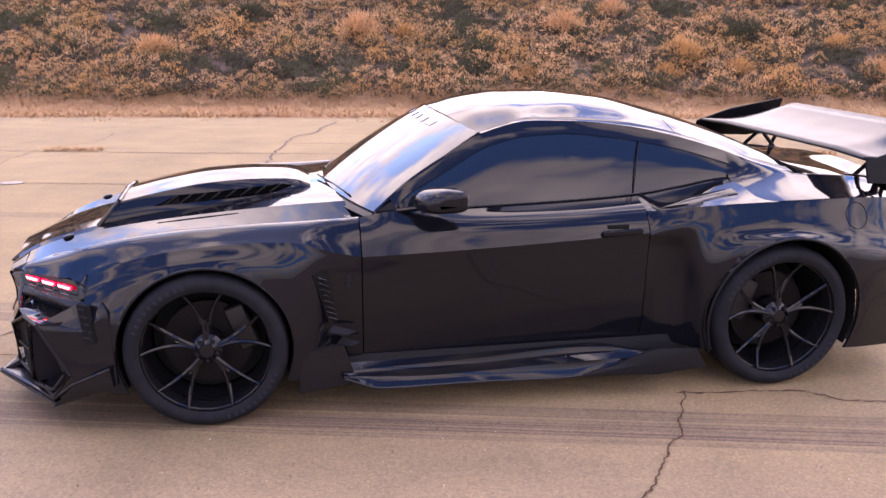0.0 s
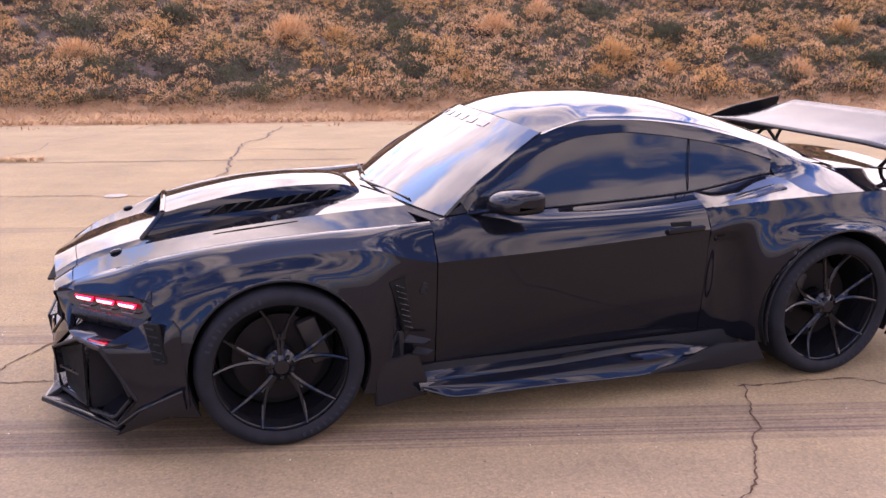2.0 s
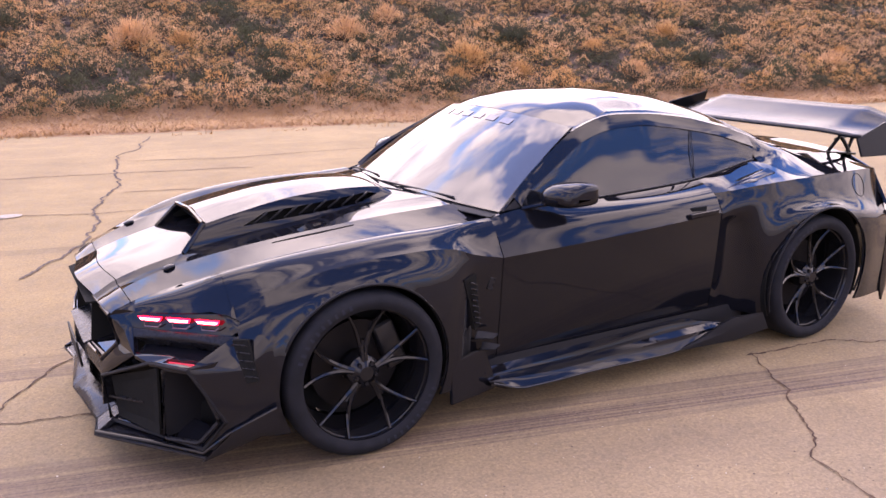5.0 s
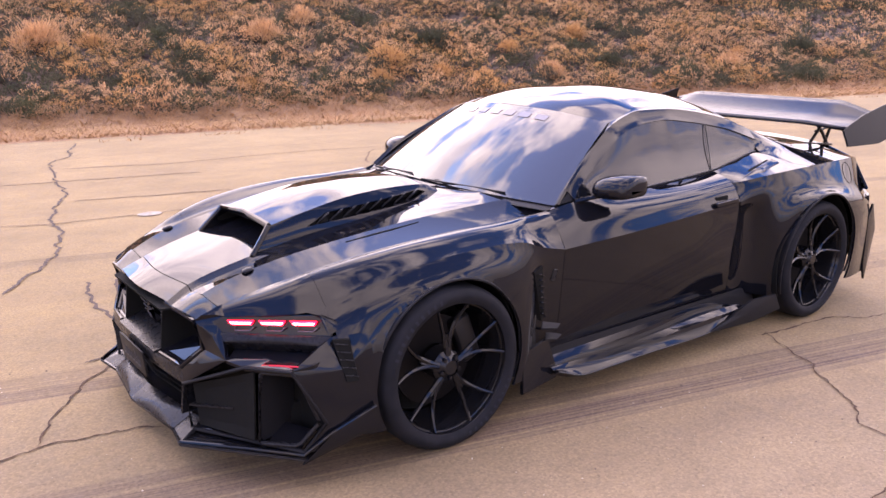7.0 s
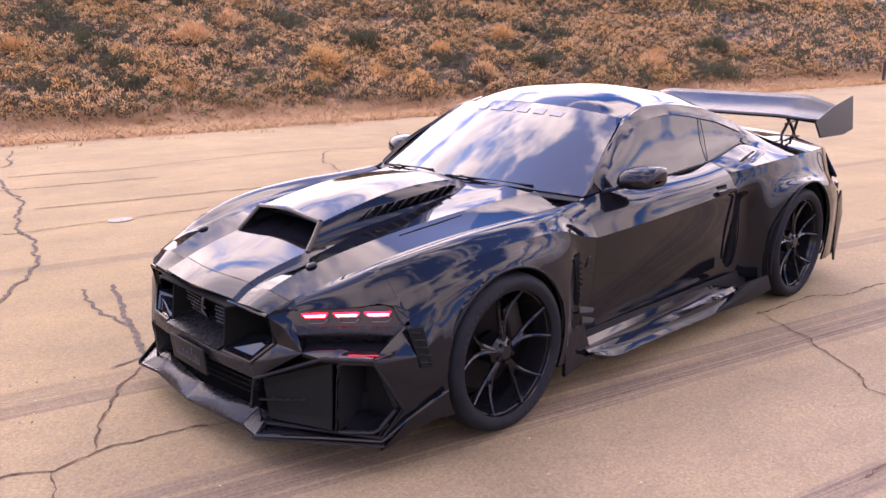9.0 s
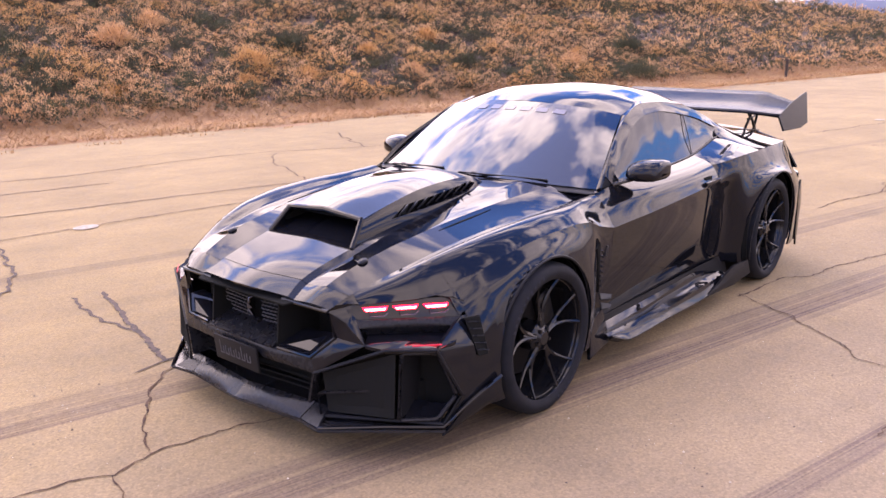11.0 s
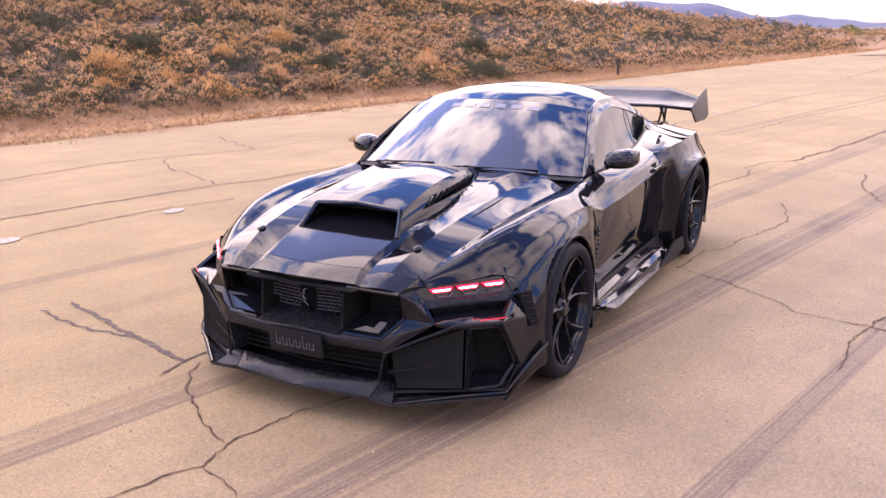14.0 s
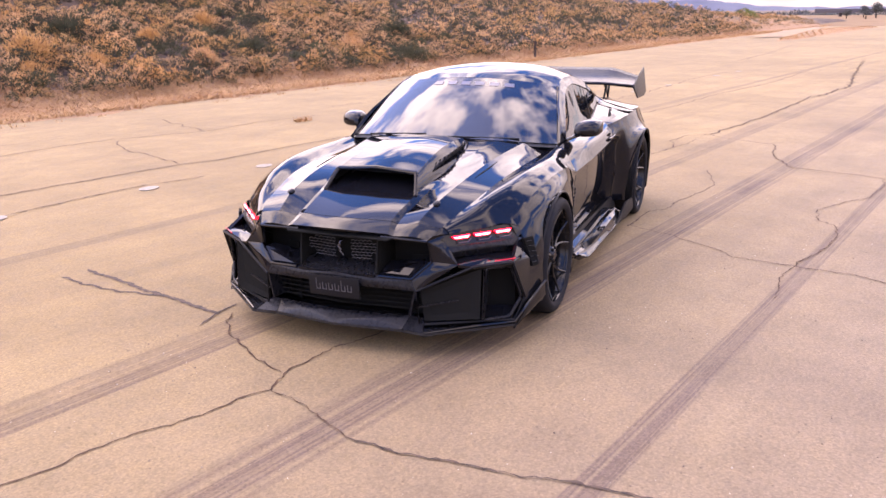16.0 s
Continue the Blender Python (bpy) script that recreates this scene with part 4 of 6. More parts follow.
    part("grille_duct", slab([(-0.935, 0.235, 0.43), (-0.912, 0.235, 0.632), (-0.66, 0.235, 0.632), (-0.66, 0.235, 0.43)], 0.010, sd), void, car)
    part("duct_floor", slab([(-0.935, 0.245, 0.436), (-0.915, 0.425, 0.432), (-0.868, 0.500, 0.498), (-0.82, 0.47, 0.51), (-0.80, 0.245, 0.47)], 0.008, sd), paint, car)

# central grille, fins and emblem
part("grille_depth", slab([(-0.70, -0.56, 0.66), (-0.70, 0.56, 0.66), (-0.70, 0.56, 0.16), (-0.70, -0.56, 0.16)], 0.01), void, car)
part("nose_underside", slab([(-0.945, -0.30, 0.630), (-0.945, 0.30, 0.630), (-0.70, 0.45, 0.66), (-0.70, -0.45, 0.66)], 0.008), void, car)
for i in range(8):
    z = 0.482 + i * 0.0165
    for sd in (1, -1):
        n = 14 if 1 < i < 6 else 11
        pts = [(-0.862 - 0.004 * ((k + i) % 2), sd * (0.048 + 0.0125 * k), z + 0.0085 * ((k + i) % 2) + 0.0006 * k) for k in range(n)]
        part("grille_mesh", tube(pts, 0.0019, seg=5), mesh_grey, car)
part("grille_shelf", slab([(-0.965, -0.23, 0.432), (-0.965, 0.23, 0.432), (-0.83, 0.23, 0.470), (-0.83, -0.23, 0.470)], 0.010), satin, car)
part("grille_emblem", tube([(-0.878, -0.014, 0.482), (-0.886, -0.010, 0.505), (-0.890, 0.006, 0.530), (-0.888, 0.014, 0.556), (-0.884, 0.004, 0.580), (-0.880, -0.014, 0.592)], [0.006, 0.011, 0.013, 0.014, 0.013, 0.005], seg=10, flat=0.8), chrome, car, "slender curved dark chrome emblem")
plaque = part("name_plaque", block((0.010, 0.305, 0.118), pose(-0.980, 0, 0.352, 0, -6, 0), 0.004), plastic, car, "black plaque with grey lettering marks")
for i, h in enumerate((0.062, 0.040, 0.040, 0.040, 0.062, 0.040)):
    for dy, w, dz, hh in ((0.011, 0.0035, 0.0, h), (-0.011, 0.0035, -0.004, 0.034), (0.0, 0.020, -0.018, 0.0035)):
        part("plaque_mark", block((0.003, w, hh), pose(-0.9862, 0.096 - i * 0.038 + dy, 0.350 + dz + (0.010 if h > 0.05 and dy > 0 else 0), 0, -6, 0), 0), plaque_grey, plaque)
for i in range(5):
    part("lower_grille_bar", tube([(-0.855, -0.42, 0.235 + i * 0.026), (-0.895, 0, 0.235 + i * 0.026), (-0.855, 0.42, 0.235 + i * 0.026)], 0.004, seg=5), void, car)
for sd in (1, -1):
    part("lower_grille_side", slab([BL, LG, (-0.78, 0.40, 0.222), (-0.78, 0.42, 0.362)], 0.010, sd), satin, car)
    # splitter: raised lettered lip in the middle, flat blade round the corners
    part("chin_lip", pillow([(-0.935, 0.0, 0.206), (-0.885, 0.40, 0.204), (-0.962, 0.385, 0.152), (-1.010, 0.0, 0.155)], 0.02, sd, 0.016), satin, car)
    part("chin_corner", slab([(-0.885, 0.40, 0.204), (-0.87, 0.47, 0.200), (-0.985, 0.520, 0.150), (-0.962, 0.385, 0.150)], 0.02, sd, bevel=0.004), satin, car)
    part("splitter", slab([(-1.012, 0.0, 0.140), (-0.962, 0.375, 0.136), (-0.995, 0.530, 0.142), (-0.650, 0.925, 0.130), (-0.58, 0.88, 0.130), (-0.50, 0.60, 0.130), (-0.60, 0.0, 0.130)], 0.014, sd, bevel=0.004), carbon, car)
    part("splitter_fence", pillow([(-0.665, 0.918, 0.122), (-0.560, 0.965, 0.235), (-0.395, 1.008, 0.320), (-0.385, 1.012, 0.235)], 0.012, sd, 0.008), paint, car)
    part("splitter_ridge", tube([(-0.985, 0.525, 0.158), (-0.800, 0.735, 0.160), (-0.655, 0.915, 0.160), (-0.565, 0.962, 0.240), (-0.392, 1.010, 0.322)], 0.008, sd), paint, car)
# letters on the chin kept as plain bars
for i in range(6):
    y = 0.29 - i * 0.116
    x = -1.0 + 0.05 * (y / 0.4) ** 2
    part("chin_mark", block((0.034, 0.030, 0.002), pose(x + 0.034, y, 0.1830, 0, -34, 0), 0.001, 1), void, car)

# ---- sills ----
for sd in (1, -1):
    sill_in = track([(0.60, 0.880, 0.215), (1.2, 0.885, 0.222), (1.8, 0.895, 0.236), (2.09, 0.955, 0.192)])
    step_a = track([(0.60, 0.915, 0.190), (1.2, 0.918, 0.208), (1.68, 0.922, 0.230), (1.85, 0.930, 0.226), (2.09, 0.960, 0.190)])
    step_b = track([(0.60, 0.920, 0.182), (1.2, 0.924, 0.186), (1.68, 0.930, 0.204), (1.85, 0.936, 0.206), (2.09, 0.964, 0.188)])
    ridge_a = track([(0.60, 0.950, 0.196), (1.03, 0.955, 0.184), (1.40, 0.960, 0.196), (1.76, 0.964, 0.208), (1.95, 0.970, 0.210), (2.09, 0.972, 0.190)])
    ridge_b = track([(0.60, 0.965, 0.186), (1.0, 0.990, 0.172), (1.37, 0.996, 0.180), (1.76, 0.996, 0.188), (1.95, 0.992, 0.186), (2.09, 0.980, 0.186)])
    groove = track([(0.60, 0.970, 0.180), (1.0, 0.998, 0.156), (1.37, 1.003, 0.158), (1.76, 1.002, 0.162), (1.95, 0.996, 0.176), (2.09, 0.984, 0.182)])
    lip_out = track([(0.60, 0.985, 0.186), (0.775, 1.012, 0.137), (1.08, 1.020, 0.138), (1.67, 1.020, 0.124), (1.92, 1.012, 0.158), (2.09, 0.990, 0.180)])
    low = track([(0.60, 0.95, 0.160), (0.775, 0.96, 0.108), (1.3, 0.96, 0.104), (1.75, 0.96, 0.104), (2.09, 0.965, 0.150)])
    part("side_skirt", skin([sill_in, step_a, step_b, ridge_a, ridge_b, groove, lip_out, low], 0.60, 2.09, 60, (1, 2, 3, 4, 5, 6), 4, 0.01, sd, 0.010), paint, car, smooth=16)
    part("skirt_lip", tube([tuple(lip_out(0.61 + 1.42 * k / 40)) for k in range(41)], 0.005, sd), carbon, car)
    part("skirt_end", pillow([(1.70, 1.022, 0.124), (1.88, 1.030, 0.166), (2.00, 1.036, 0.216), (2.09, 1.040, 0.240), (2.29, 1.056, 0.236), (2.34, 1.060, 0.140), (2.10, 1.046, 0.112)], 0.014, sd, 0.006), plastic, car)
    part("skirt_front", slab([(0.398, 0.972, 0.32), (0.60, 0.925, 0.335), (0.645, 0.935, 0.20), (0.645, 0.945, 0.135), (0.398, 0.978, 0.122)], 0.018, sd, bevel=0.005), paint, car)
    part("sill_panel", slab([(0.60, 0.870, 0.25), (2.30, 0.890, 0.25), (2.30, 0.92, 0.12), (0.60, 0.90, 0.12)], 0.01, sd), plastic, car)

# ---- door mirrors ----
def mirror_shell(side):
    bm = bmesh.new()
    secs = [(0.830, 0.50, 0.45), (0.838, 0.72, 0.66), (0.862, 0.90, 0.90), (0.895, 0.98, 1.0), (0.930, 1.0, 1.02), (0.965, 0.96, 0.98), (0.988, 0.86, 0.86), (0.998, 0.70, 0.66), (1.002, 0.45, 0.4)]
    rings = []
    for y, kx, kz in secs:
        ring = []
        for k in range(20):
            an = 2 * math.pi * k / 20
            cx, cz = math.cos(an), math.sin(an)
            px = 0.100 * kx * math.copysign(abs(cx) ** 0.5, cx)
            pz = (0.052 if cz > 0 else 0.058) * kz * math.copysign(abs(cz) ** 0.42, cz)
            pz -= 0.030 * max(0.0, -cx) * (cz > 0)     # the front of the shell slopes down
            ring.append(bm.verts.new((1.022 + px + 0.06 * (y - 0.85) / 0.15, side * y, 0.984 + pz + 0.03 * (y - 0.9))))
        rings.append(ring)
    for a, b in zip(rings, rings[1:]):
        for k in range(20):
            bm.faces.new((a[k], a[(k + 1) % 20], b[(k + 1) % 20], b[k]))
    bm.faces.new(rings[0])
    bm.faces.new(rings[-1])
    return bm


for sd in (1, -1):
    mr = part("door_mirror", mirror_shell(sd), paint, car)
    part("mirror_glass", slab([(1.136, 0.865, 1.008), (1.166, 0.975, 1.012), (1.166, 0.975, 0.958), (1.136, 0.865, 0.954)], 0.006, sd), mirror_m, mr)
    part("mirror_trim", tube([(0.945, 0.85, 0.948), (1.03, 0.90, 0.936), (1.10, 0.985, 0.944)], 0.007, sd), satin, mr)
    part("mirror_arm", tube([(0.875, 0.795, 0.915), (0.94, 0.835, 0.930), (1.0, 0.875, 0.945)], [0.018, 0.016, 0.020], sd, flat=0.7), paint, mr)

# ---- rear wing ----
wing = part("rear_wing", bmesh.new(), wing_paint, car)
bm = bmesh.new()
rows = []
for k in range(41):
    y = -0.86 + 1.72 * k / 40
    w = max(0.0, (abs(y) - 0.58) / 0.28)
    drop = 0.075 * w
    prof = [(3.215, 1.098), (3.30, 1.088), (3.42, 1.098), (3.55, 1.130), (3.68, 1.182), (3.745 - 0.03 * w, 1.222),
            (3.738 - 0.03 * w, 1.226), (3.66, 1.200), (3.53, 1.160), (3.40, 1.132), (3.28, 1.120), (3.22, 1.112)]
    rows.append([bm.verts.new((x, y, z - drop * (x - 3.2) / 0.55 - 0.01 * w)) for x, z in prof])
for a, b in zip(rows, rows[1:]):
    for k in range(12):
        bm.faces.new((a[k], a[(k + 1) % 12], b[(k + 1) % 12], b[k]))
bm.faces.new(rows[0])
bm.faces.new(rows[-1])
bmesh.ops.recalc_face_normals(bm, faces=bm.faces)
for f in bm.faces:
    f.smooth = True
bm.to_mesh(wing.data)
bm.free()
for sd in (1, -1):
    part("end_plate", slab([(3.20, 0.872, 1.085), (3.45, 0.868, 1.165), (3.835, 0.862, 1.232), (3.795, 0.902, 0.995), (3.60, 0.912, 0.972), (3.196, 0.918, 0.985)], 0.012, sd, bevel=0.004), wing_paint, wing, "angular black end plate")
    for a, b in (((3.38, 0.56, 0.948), (3.60, 0.54, 1.140)), ((3.62, 0.56, 0.930), (3.46, 0.54, 1.100)), ((3.58, 0.56, 0.932), (3.70, 0.54, 1.170))):
        part("wing_strut", tube([a, ((a[0] + b[0]) / 2, a[1], (a[2] + b[2]) / 2), b], 0.010, sd, flat=1.3), satin, wing)
    part("strut_tie", tube([(3.46, 0.552, 1.03), (3.63, 0.552, 1.045)], 0.008, sd), satin, wing)
    part("strut_foot", block((0.32, 0.05, 0.014), pose(3.49, sd * 0.56, 0.944, 0, 6, 0), 0.004), satin, wing)

# ---- tail ----
for sd in (1, -1):
    part("rear_bumper", pillow([(3.42, 0.985, 0.66), (3.42, 1.0, 0.16), (3.50, 0.94, 0.20), (3.60, 0.62, 0.28), (3.62, 0.60, 0.70), (3.52, 0.90, 0.68)], 0.02, sd, 0.006), paint, car)
    part("tail_panel", slab([(3.42, 0.86, 0.893), (3.42, 0.975, 0.70), (3.52, 0.90, 0.69), (3.62, 0.60, 0.70), (3.61, 0.57, 0.932)], 0.02, sd, bevel=0.006), paint, car)
    part("tail_centre", slab([(3.61, 0.57, 0.930), (3.62, 0.60, 0.70), (3.64, 0.0, 0.70), (3.63, 0.0, 0.966)], 0.02, sd), satin, car)
    part("tail_centre", slab([(3.62, 0.60, 0.70), (3.60, 0.62, 0.26), (3.62, 0.0, 0.26), (3.64, 0.0, 0.70)], 0.02, sd), paint, car)
    part("tail_fin", pillow([(3.405, 1.005, 0.52), (3.47, 0.995, 0.60), (3.56, 0.985, 0.42), (3.52, 0.99, 0.26), (3.44, 1.01, 0.10), (3.40, 1.012, 0.20)], 0.014, sd, 0.004), paint, car)
    part("tail_lamp", slab([(3.452, 0.968, 0.665), (3.535, 0.865, 0.675), (3.545, 0.855, 0.625), (3.456, 0.972, 0.615)], 0.006, sd), glass, car)

# ---- wheels ----
def wheel(x, y, z, side, r, width):
    """Black wheel: five forked spokes in a deep rim, tyre, iron disc and caliper. y is the outer face."""
    m = pose(x, y * side, z)
    half = width
    ri = r * 0.805
    s = side
    rim = part("wheel", lathe([(ri, -0.004 * s), (ri + 0.006, -0.010 * s), (ri + 0.004, -0.022 * s), (ri - 0.012, -0.03 * s), (ri - 0.022, -0.06 * s), (ri - 0.03, -half * s),
                               (ri - 0.022, -half * s), (ri - 0.012, -0.065 * s), (ri - 0.008, -0.035 * s), (ri - 0.006, -0.012 * s)], 72), rimpaint, car, "gloss black wheel with five forked spokes")
    rim.matrix_local = m
    tyre = lathe([(ri - 0.004, -0.006 * s), (ri + 0.008, 0.002 * s), (ri + 0.022, 0.007 * s), (r * 0.90, 0.007 * s), (r * 0.955, -0.002 * s), (r * 0.985, -0.018 * s), (r, -0.045 * s),
                  (r, -half * s + 0.045 * s), (r * 0.975, -half * s + 0.012 * s), (r * 0.9, -half * s), (ri, -half * s + 0.01 * s), (ri - 0.006, -half * 0.5 * s)], 96)
    part("tyre", tyre, rubber, rim, "black low-profile tyre with pale sidewall print")
    for base in (104, 284):
        for k in range(10):
            an = radians(base + k * 6.0) if s < 0 else radians(180 - base - k * 6.0)
            rr = r * 0.885
            bm = block((0.011, 0.0015, 0.019), Matrix(), 0, bm=bmesh.new())
            bmesh.ops.transform(bm, matrix=pose(rr * math.cos(an), 0.0068 * s, rr * math.sin(an), 0, 90 - math.degrees(an), 0), verts=bm.verts)
            part("sidewall_mark", bm, letter, rim)
    part("hub", lathe([(0.0005, -0.030 * s), (0.030, -0.030 * s), (0.034, -0.036 * s), (0.058, -0.048 * s), (0.070, -0.06 * s), (0.070, -0.13 * s), (0.0005, -0.13 * s)], 32), rimpaint, rim)
    for k in range(5):
        an0 = radians(-54 + 72 * k)
        bm = bmesh.new()
        for sg in (-1, 0, 1):
            pts, rad = [], []
            for u in ((0.0, 0.14, 0.28, 0.40) if sg == 0 else (0.0, 0.15, 0.3, 0.45, 0.6, 0.75, 0.9, 1.0)):
                rr = 0.050 + (ri - 0.008 - 0.050) * u
                spread = radians(4 + 12.5 * max(0.0, u - 0.12) ** 1.05 / 0.88) * sg
                yy = (-0.052 - 0.012 * math.sin(u * math.pi) + 0.036 * u ** 2.2) * s
                pts.append((rr * math.cos(an0 + spread), yy - (0.006 * s if sg == 0 else 0), rr * math.sin(an0 + spread)))
                rad.append(0.018 - 0.016 * u if sg == 0 else 0.0125 - 0.0055 * u)
            tube(pts, rad, 1, seg=6, bm=bm)
        part("spoke", bm, rimpaint, rim, smooth=20)
        an = an0 + radians(36)
        bm = bmesh.new()
        bmesh.ops.create_cone(bm, cap_ends=True, segments=6, radius1=0.010, radius2=0.009, depth=0.02, matrix=pose(0.046 * math.cos(an), -0.04 * s, 0.046 * math.sin(an), 90, 0, 0))
        part("wheel_nut", bm, satin, rim)
    part("brake_disc", lathe([(0.07, -0.15 * s), (0.195, -0.15 * s), (0.195, -0.175 * s), (0.07, -0.175 * s)], 48), disc_m, rim)
    cal = block((0.10, 0.09, 0.22), pose(0.15 if x < 1 else -0.15, -0.155 * s, 0.07, 0, -20 if x < 1 else 20, 0), 0.025, 3)
    part("brake_caliper", cal, caliper_m, rim)
    part("barrel_back", lathe([(0.0005, -(half - 0.05) * s), (ri - 0.035, -(half - 0.05) * s), (ri - 0.035, -(half - 0.03) * s), (0.0005, -(half - 0.03) * s)], 32), void, rim)


for sd in (1, -1):
    wheel(0.005, 0.992, 0.354, sd, 0.354, 0.28)
    wheel(2.728, 1.050, 0.358, sd, 0.358, 0.33)

# ---- ground ----
EDGE_A, EDGE_B = -0.180, 11.10                # edge of the concrete: y = A x + B
DIR = Vector((1, EDGE_A, 0)).normalized()
OUTW = Vector((-DIR.y, DIR.x, 0))


def bank_height(x):
    return float(np.interp(x, (-60, 20, 53, 64, 72, 80, 97, 110), (5.2, 4.6, 3.0, 1.9, 1.35, 1.05, 0.8, 0.5)))


def terrain(x, y):
    d = (y - EDGE_A * x - EDGE_B) * OUTW.y
    z = -0.02
    if d > 0.3:
        top = bank_height(x)
        u = max(0.0, d - 1.3)
        rise = (0.26 + 0.35 * min(1.0, max(0.0, (x - 60) / 18))) * u
        z = -0.02 + (top + 0.04 * (rise - top) if rise > top else rise)
        z += 0.10 * noise.noise(Vector((x * 0.35, y * 0.35, 0))) * min(1, u / 2)
    return z


bm = bmesh.new()
xs = sorted(set([-400, -200, -120, -80] + list(range(-60, 131, 2)) + [140, 160, 200, 300, 500, 900, 1600, 2600, 4500]))
ds = [-1600, -700, -300, -120, -60, -34, -20, -10, -4, -1, 0, 0.4, 0.9, 1.3, 1.8, 2.4, 3, 4, 5, 6, 7, 8, 9, 10, 11, 12, 13, 14, 15, 16, 17, 18, 20, 22, 25, 30, 45, 80, 160, 400, 900, 2000]
grid = [[bm.verts.new((x, EDGE_A * min(max(x, -60), 130) + EDGE_B + d / OUTW.y, terrain(x, EDGE_A * min(max(x, -60), 130) + EDGE_B + d / OUTW.y) if -60 <= x <= 130 else -0.02)) for d in ds] for x in xs]
for r0, r1 in zip(grid, grid[1:]):
    for j in range(len(ds) - 1):
        bm.faces.new((r0[j], r1[j], r1[j + 1], r0[j + 1]))
ground = part("ground", bm, soil)
tagged(ground, "dry sandy ground rising to a scrub-covered bank", "ground", kind="structure")

bm = bmesh.new()
rows = []
random.seed(5)
for i in range(201):
    x = -60 + (i - 40) * 1.0 if i > 40 else -220 + i * 4.0
    y = EDGE_A * x + EDGE_B + 0.10 * noise.noise(Vector((x * 0.8, 3, 0)))
    rows.append([bm.verts.new((x, y - w, 0.0)) for w in (0, 4, 9, 14, 20, 60)])
for r0, r1 in zip(rows, rows[1:]):
    for j in range(5):
        bm.faces.new((r0[j], r0[j + 1], r1[j + 1], r1[j]))
r = bmesh.ops.extrude_face_region(bm, geom=bm.faces[:])
bmesh.ops.translate(bm, verts=[v for v in r["geom"] if isinstance(v, bmesh.types.BMVert)], vec=(0, 0, -0.12))
pavement = part("pavement", bm, concrete)
tagged(pavement, "old cracked pale concrete runway with rubber tracks", "pavement", kind="structure")


bm = bmesh.new()
rows = []
for i in range(561):
    x = -12 + i * 0.2
    y = EDGE_A * x + EDGE_B
    inner = -0.30 + 0.34 * noise.noise(Vector((x * 0.5, 8, 0))) + 0.16 * noise.noise(Vector((x * 2.3, 2, 0)))
    wide = 1 + max(0.0, x - 58) / 7
    ds_ = (inner, 0.25, 0.6 * wide, 1.0 * wide, 1.4 * wide, 1.9 * wide, 2.3 * wide, 2.8 * wide + 0.5 * noise.noise(Vector((x * 0.6, 1, 4))))
    rows.append([bm.verts.new((x, y + d / OUTW.y, max(0.003 if d < 0.2 else 0.0, terrain(x, y + d / OUTW.y) + 0.010 + 0.012 * noise.noise(Vector((x * 3, d * 3, 0)))))) for d in ds_])
for r0, r1 in zip(rows, rows[1:]):
    for j in range(7):
        bm.faces.new((r0[j], r1[j], r1[j + 1], r0[j + 1]))
tagged(part("verge", bm, litter), "flattened orange straw litter along the concrete edge", "verge", kind="structure")


def ribbon(name, pts, width, material, seed, jag=0.035, z=0.003, label="", step=0.025):
    """An uneven strip lying on the concrete along a line of a few points."""
    rnd = random.Random(seed)
    z += 0.0009 * (seed % 5)                  # crossing strips lie one above another
    path = []
    for (x0, y0), (x1, y1) in zip(pts, pts[1:]):
        n = max(2, int(math.hypot(x1 - x0, y1 - y0) / step))
        for k in range(n):
            path.append(Vector((x0 + (x1 - x0) * k / n, y0 + (y1 - y0) * k / n, z)))
    path.append(Vector((*pts[-1], z)))
    bm = bmesh.new()
    prev = None
    for i, q in enumerate(path):
        t = (path[min(i + 1, len(path) - 1)] - path[max(i - 1, 0)]).normalized()
        side = Vector((-t.y, t.x, 0))
        off = jag * (noise.noise(Vector((i * step * 3.1, seed * 7.7, 0))) + 0.6 * noise.noise(Vector((i * step * 11, seed * 3.3, 5)))) + min(jag, 0.03) * (0.45 * noise.noise(Vector((i * step * 27, seed * 5.1, 2))) + 0.30 * (rnd.random() - 0.5))
        w = 0.50 * width * (0.25 + 1.0 * abs(noise.noise(Vector((i * step * 6, seed * 1.3, 9)))) + 0.7 * abs(noise.noise(Vector((i * step * 23, seed * 2.9, 4)))) + 0.75 * rnd.random() ** 2)
        w = max(w, 0.45 * width) if width > 0.04 else w
        if i in (0, len(path) - 1):
            w *= 0.2
        a = bm.verts.new(q + side * (off + w / 2))
        b = bm.verts.new(q + side * (off - w / 2))
        if prev:
            bm.faces.new((prev[0], prev[1], b, a))
        prev = (a, b)
    ob = part(name, bm, material, smooth=0)
    return tagged(ob, label or "dirt-filled crack across the concrete", "crack", kind="structure")


W = 0.020
ribbon("crack", [(-3.6, 0.75), (-2.68, 0.56), (-2.34, 0.44), (-2.04, 0.28), (-1.69, 0.14), (-1.57, 0.07), (-1.38, 0.12), (-1.18, 0.09), (-0.85, -0.06), (-0.4, -0.2)], W, crack_m, 1)
ribbon("crack", [(-1.38, 0.12), (-1.2, 0.47), (-1.08, 0.62), (-0.92, 0.8), (-0.75, 0.88)], 0.02, crack_m, 2)
ribbon("crack", [(-1.57, 0.07), (-1.62, -0.09), (-1.76, -0.37), (-1.85, -0.5)], 0.014, crack_m, 3)
ribbon("crack", [(-1.85, -0.5), (-1.86, -0.62), (-1.89, -0.91), (-1.87, -1.17), (-1.83, -1.81), (-1.9, -2.6)], 0.03, tar_m, 4, 0.03, label="dark tar line on the concrete")
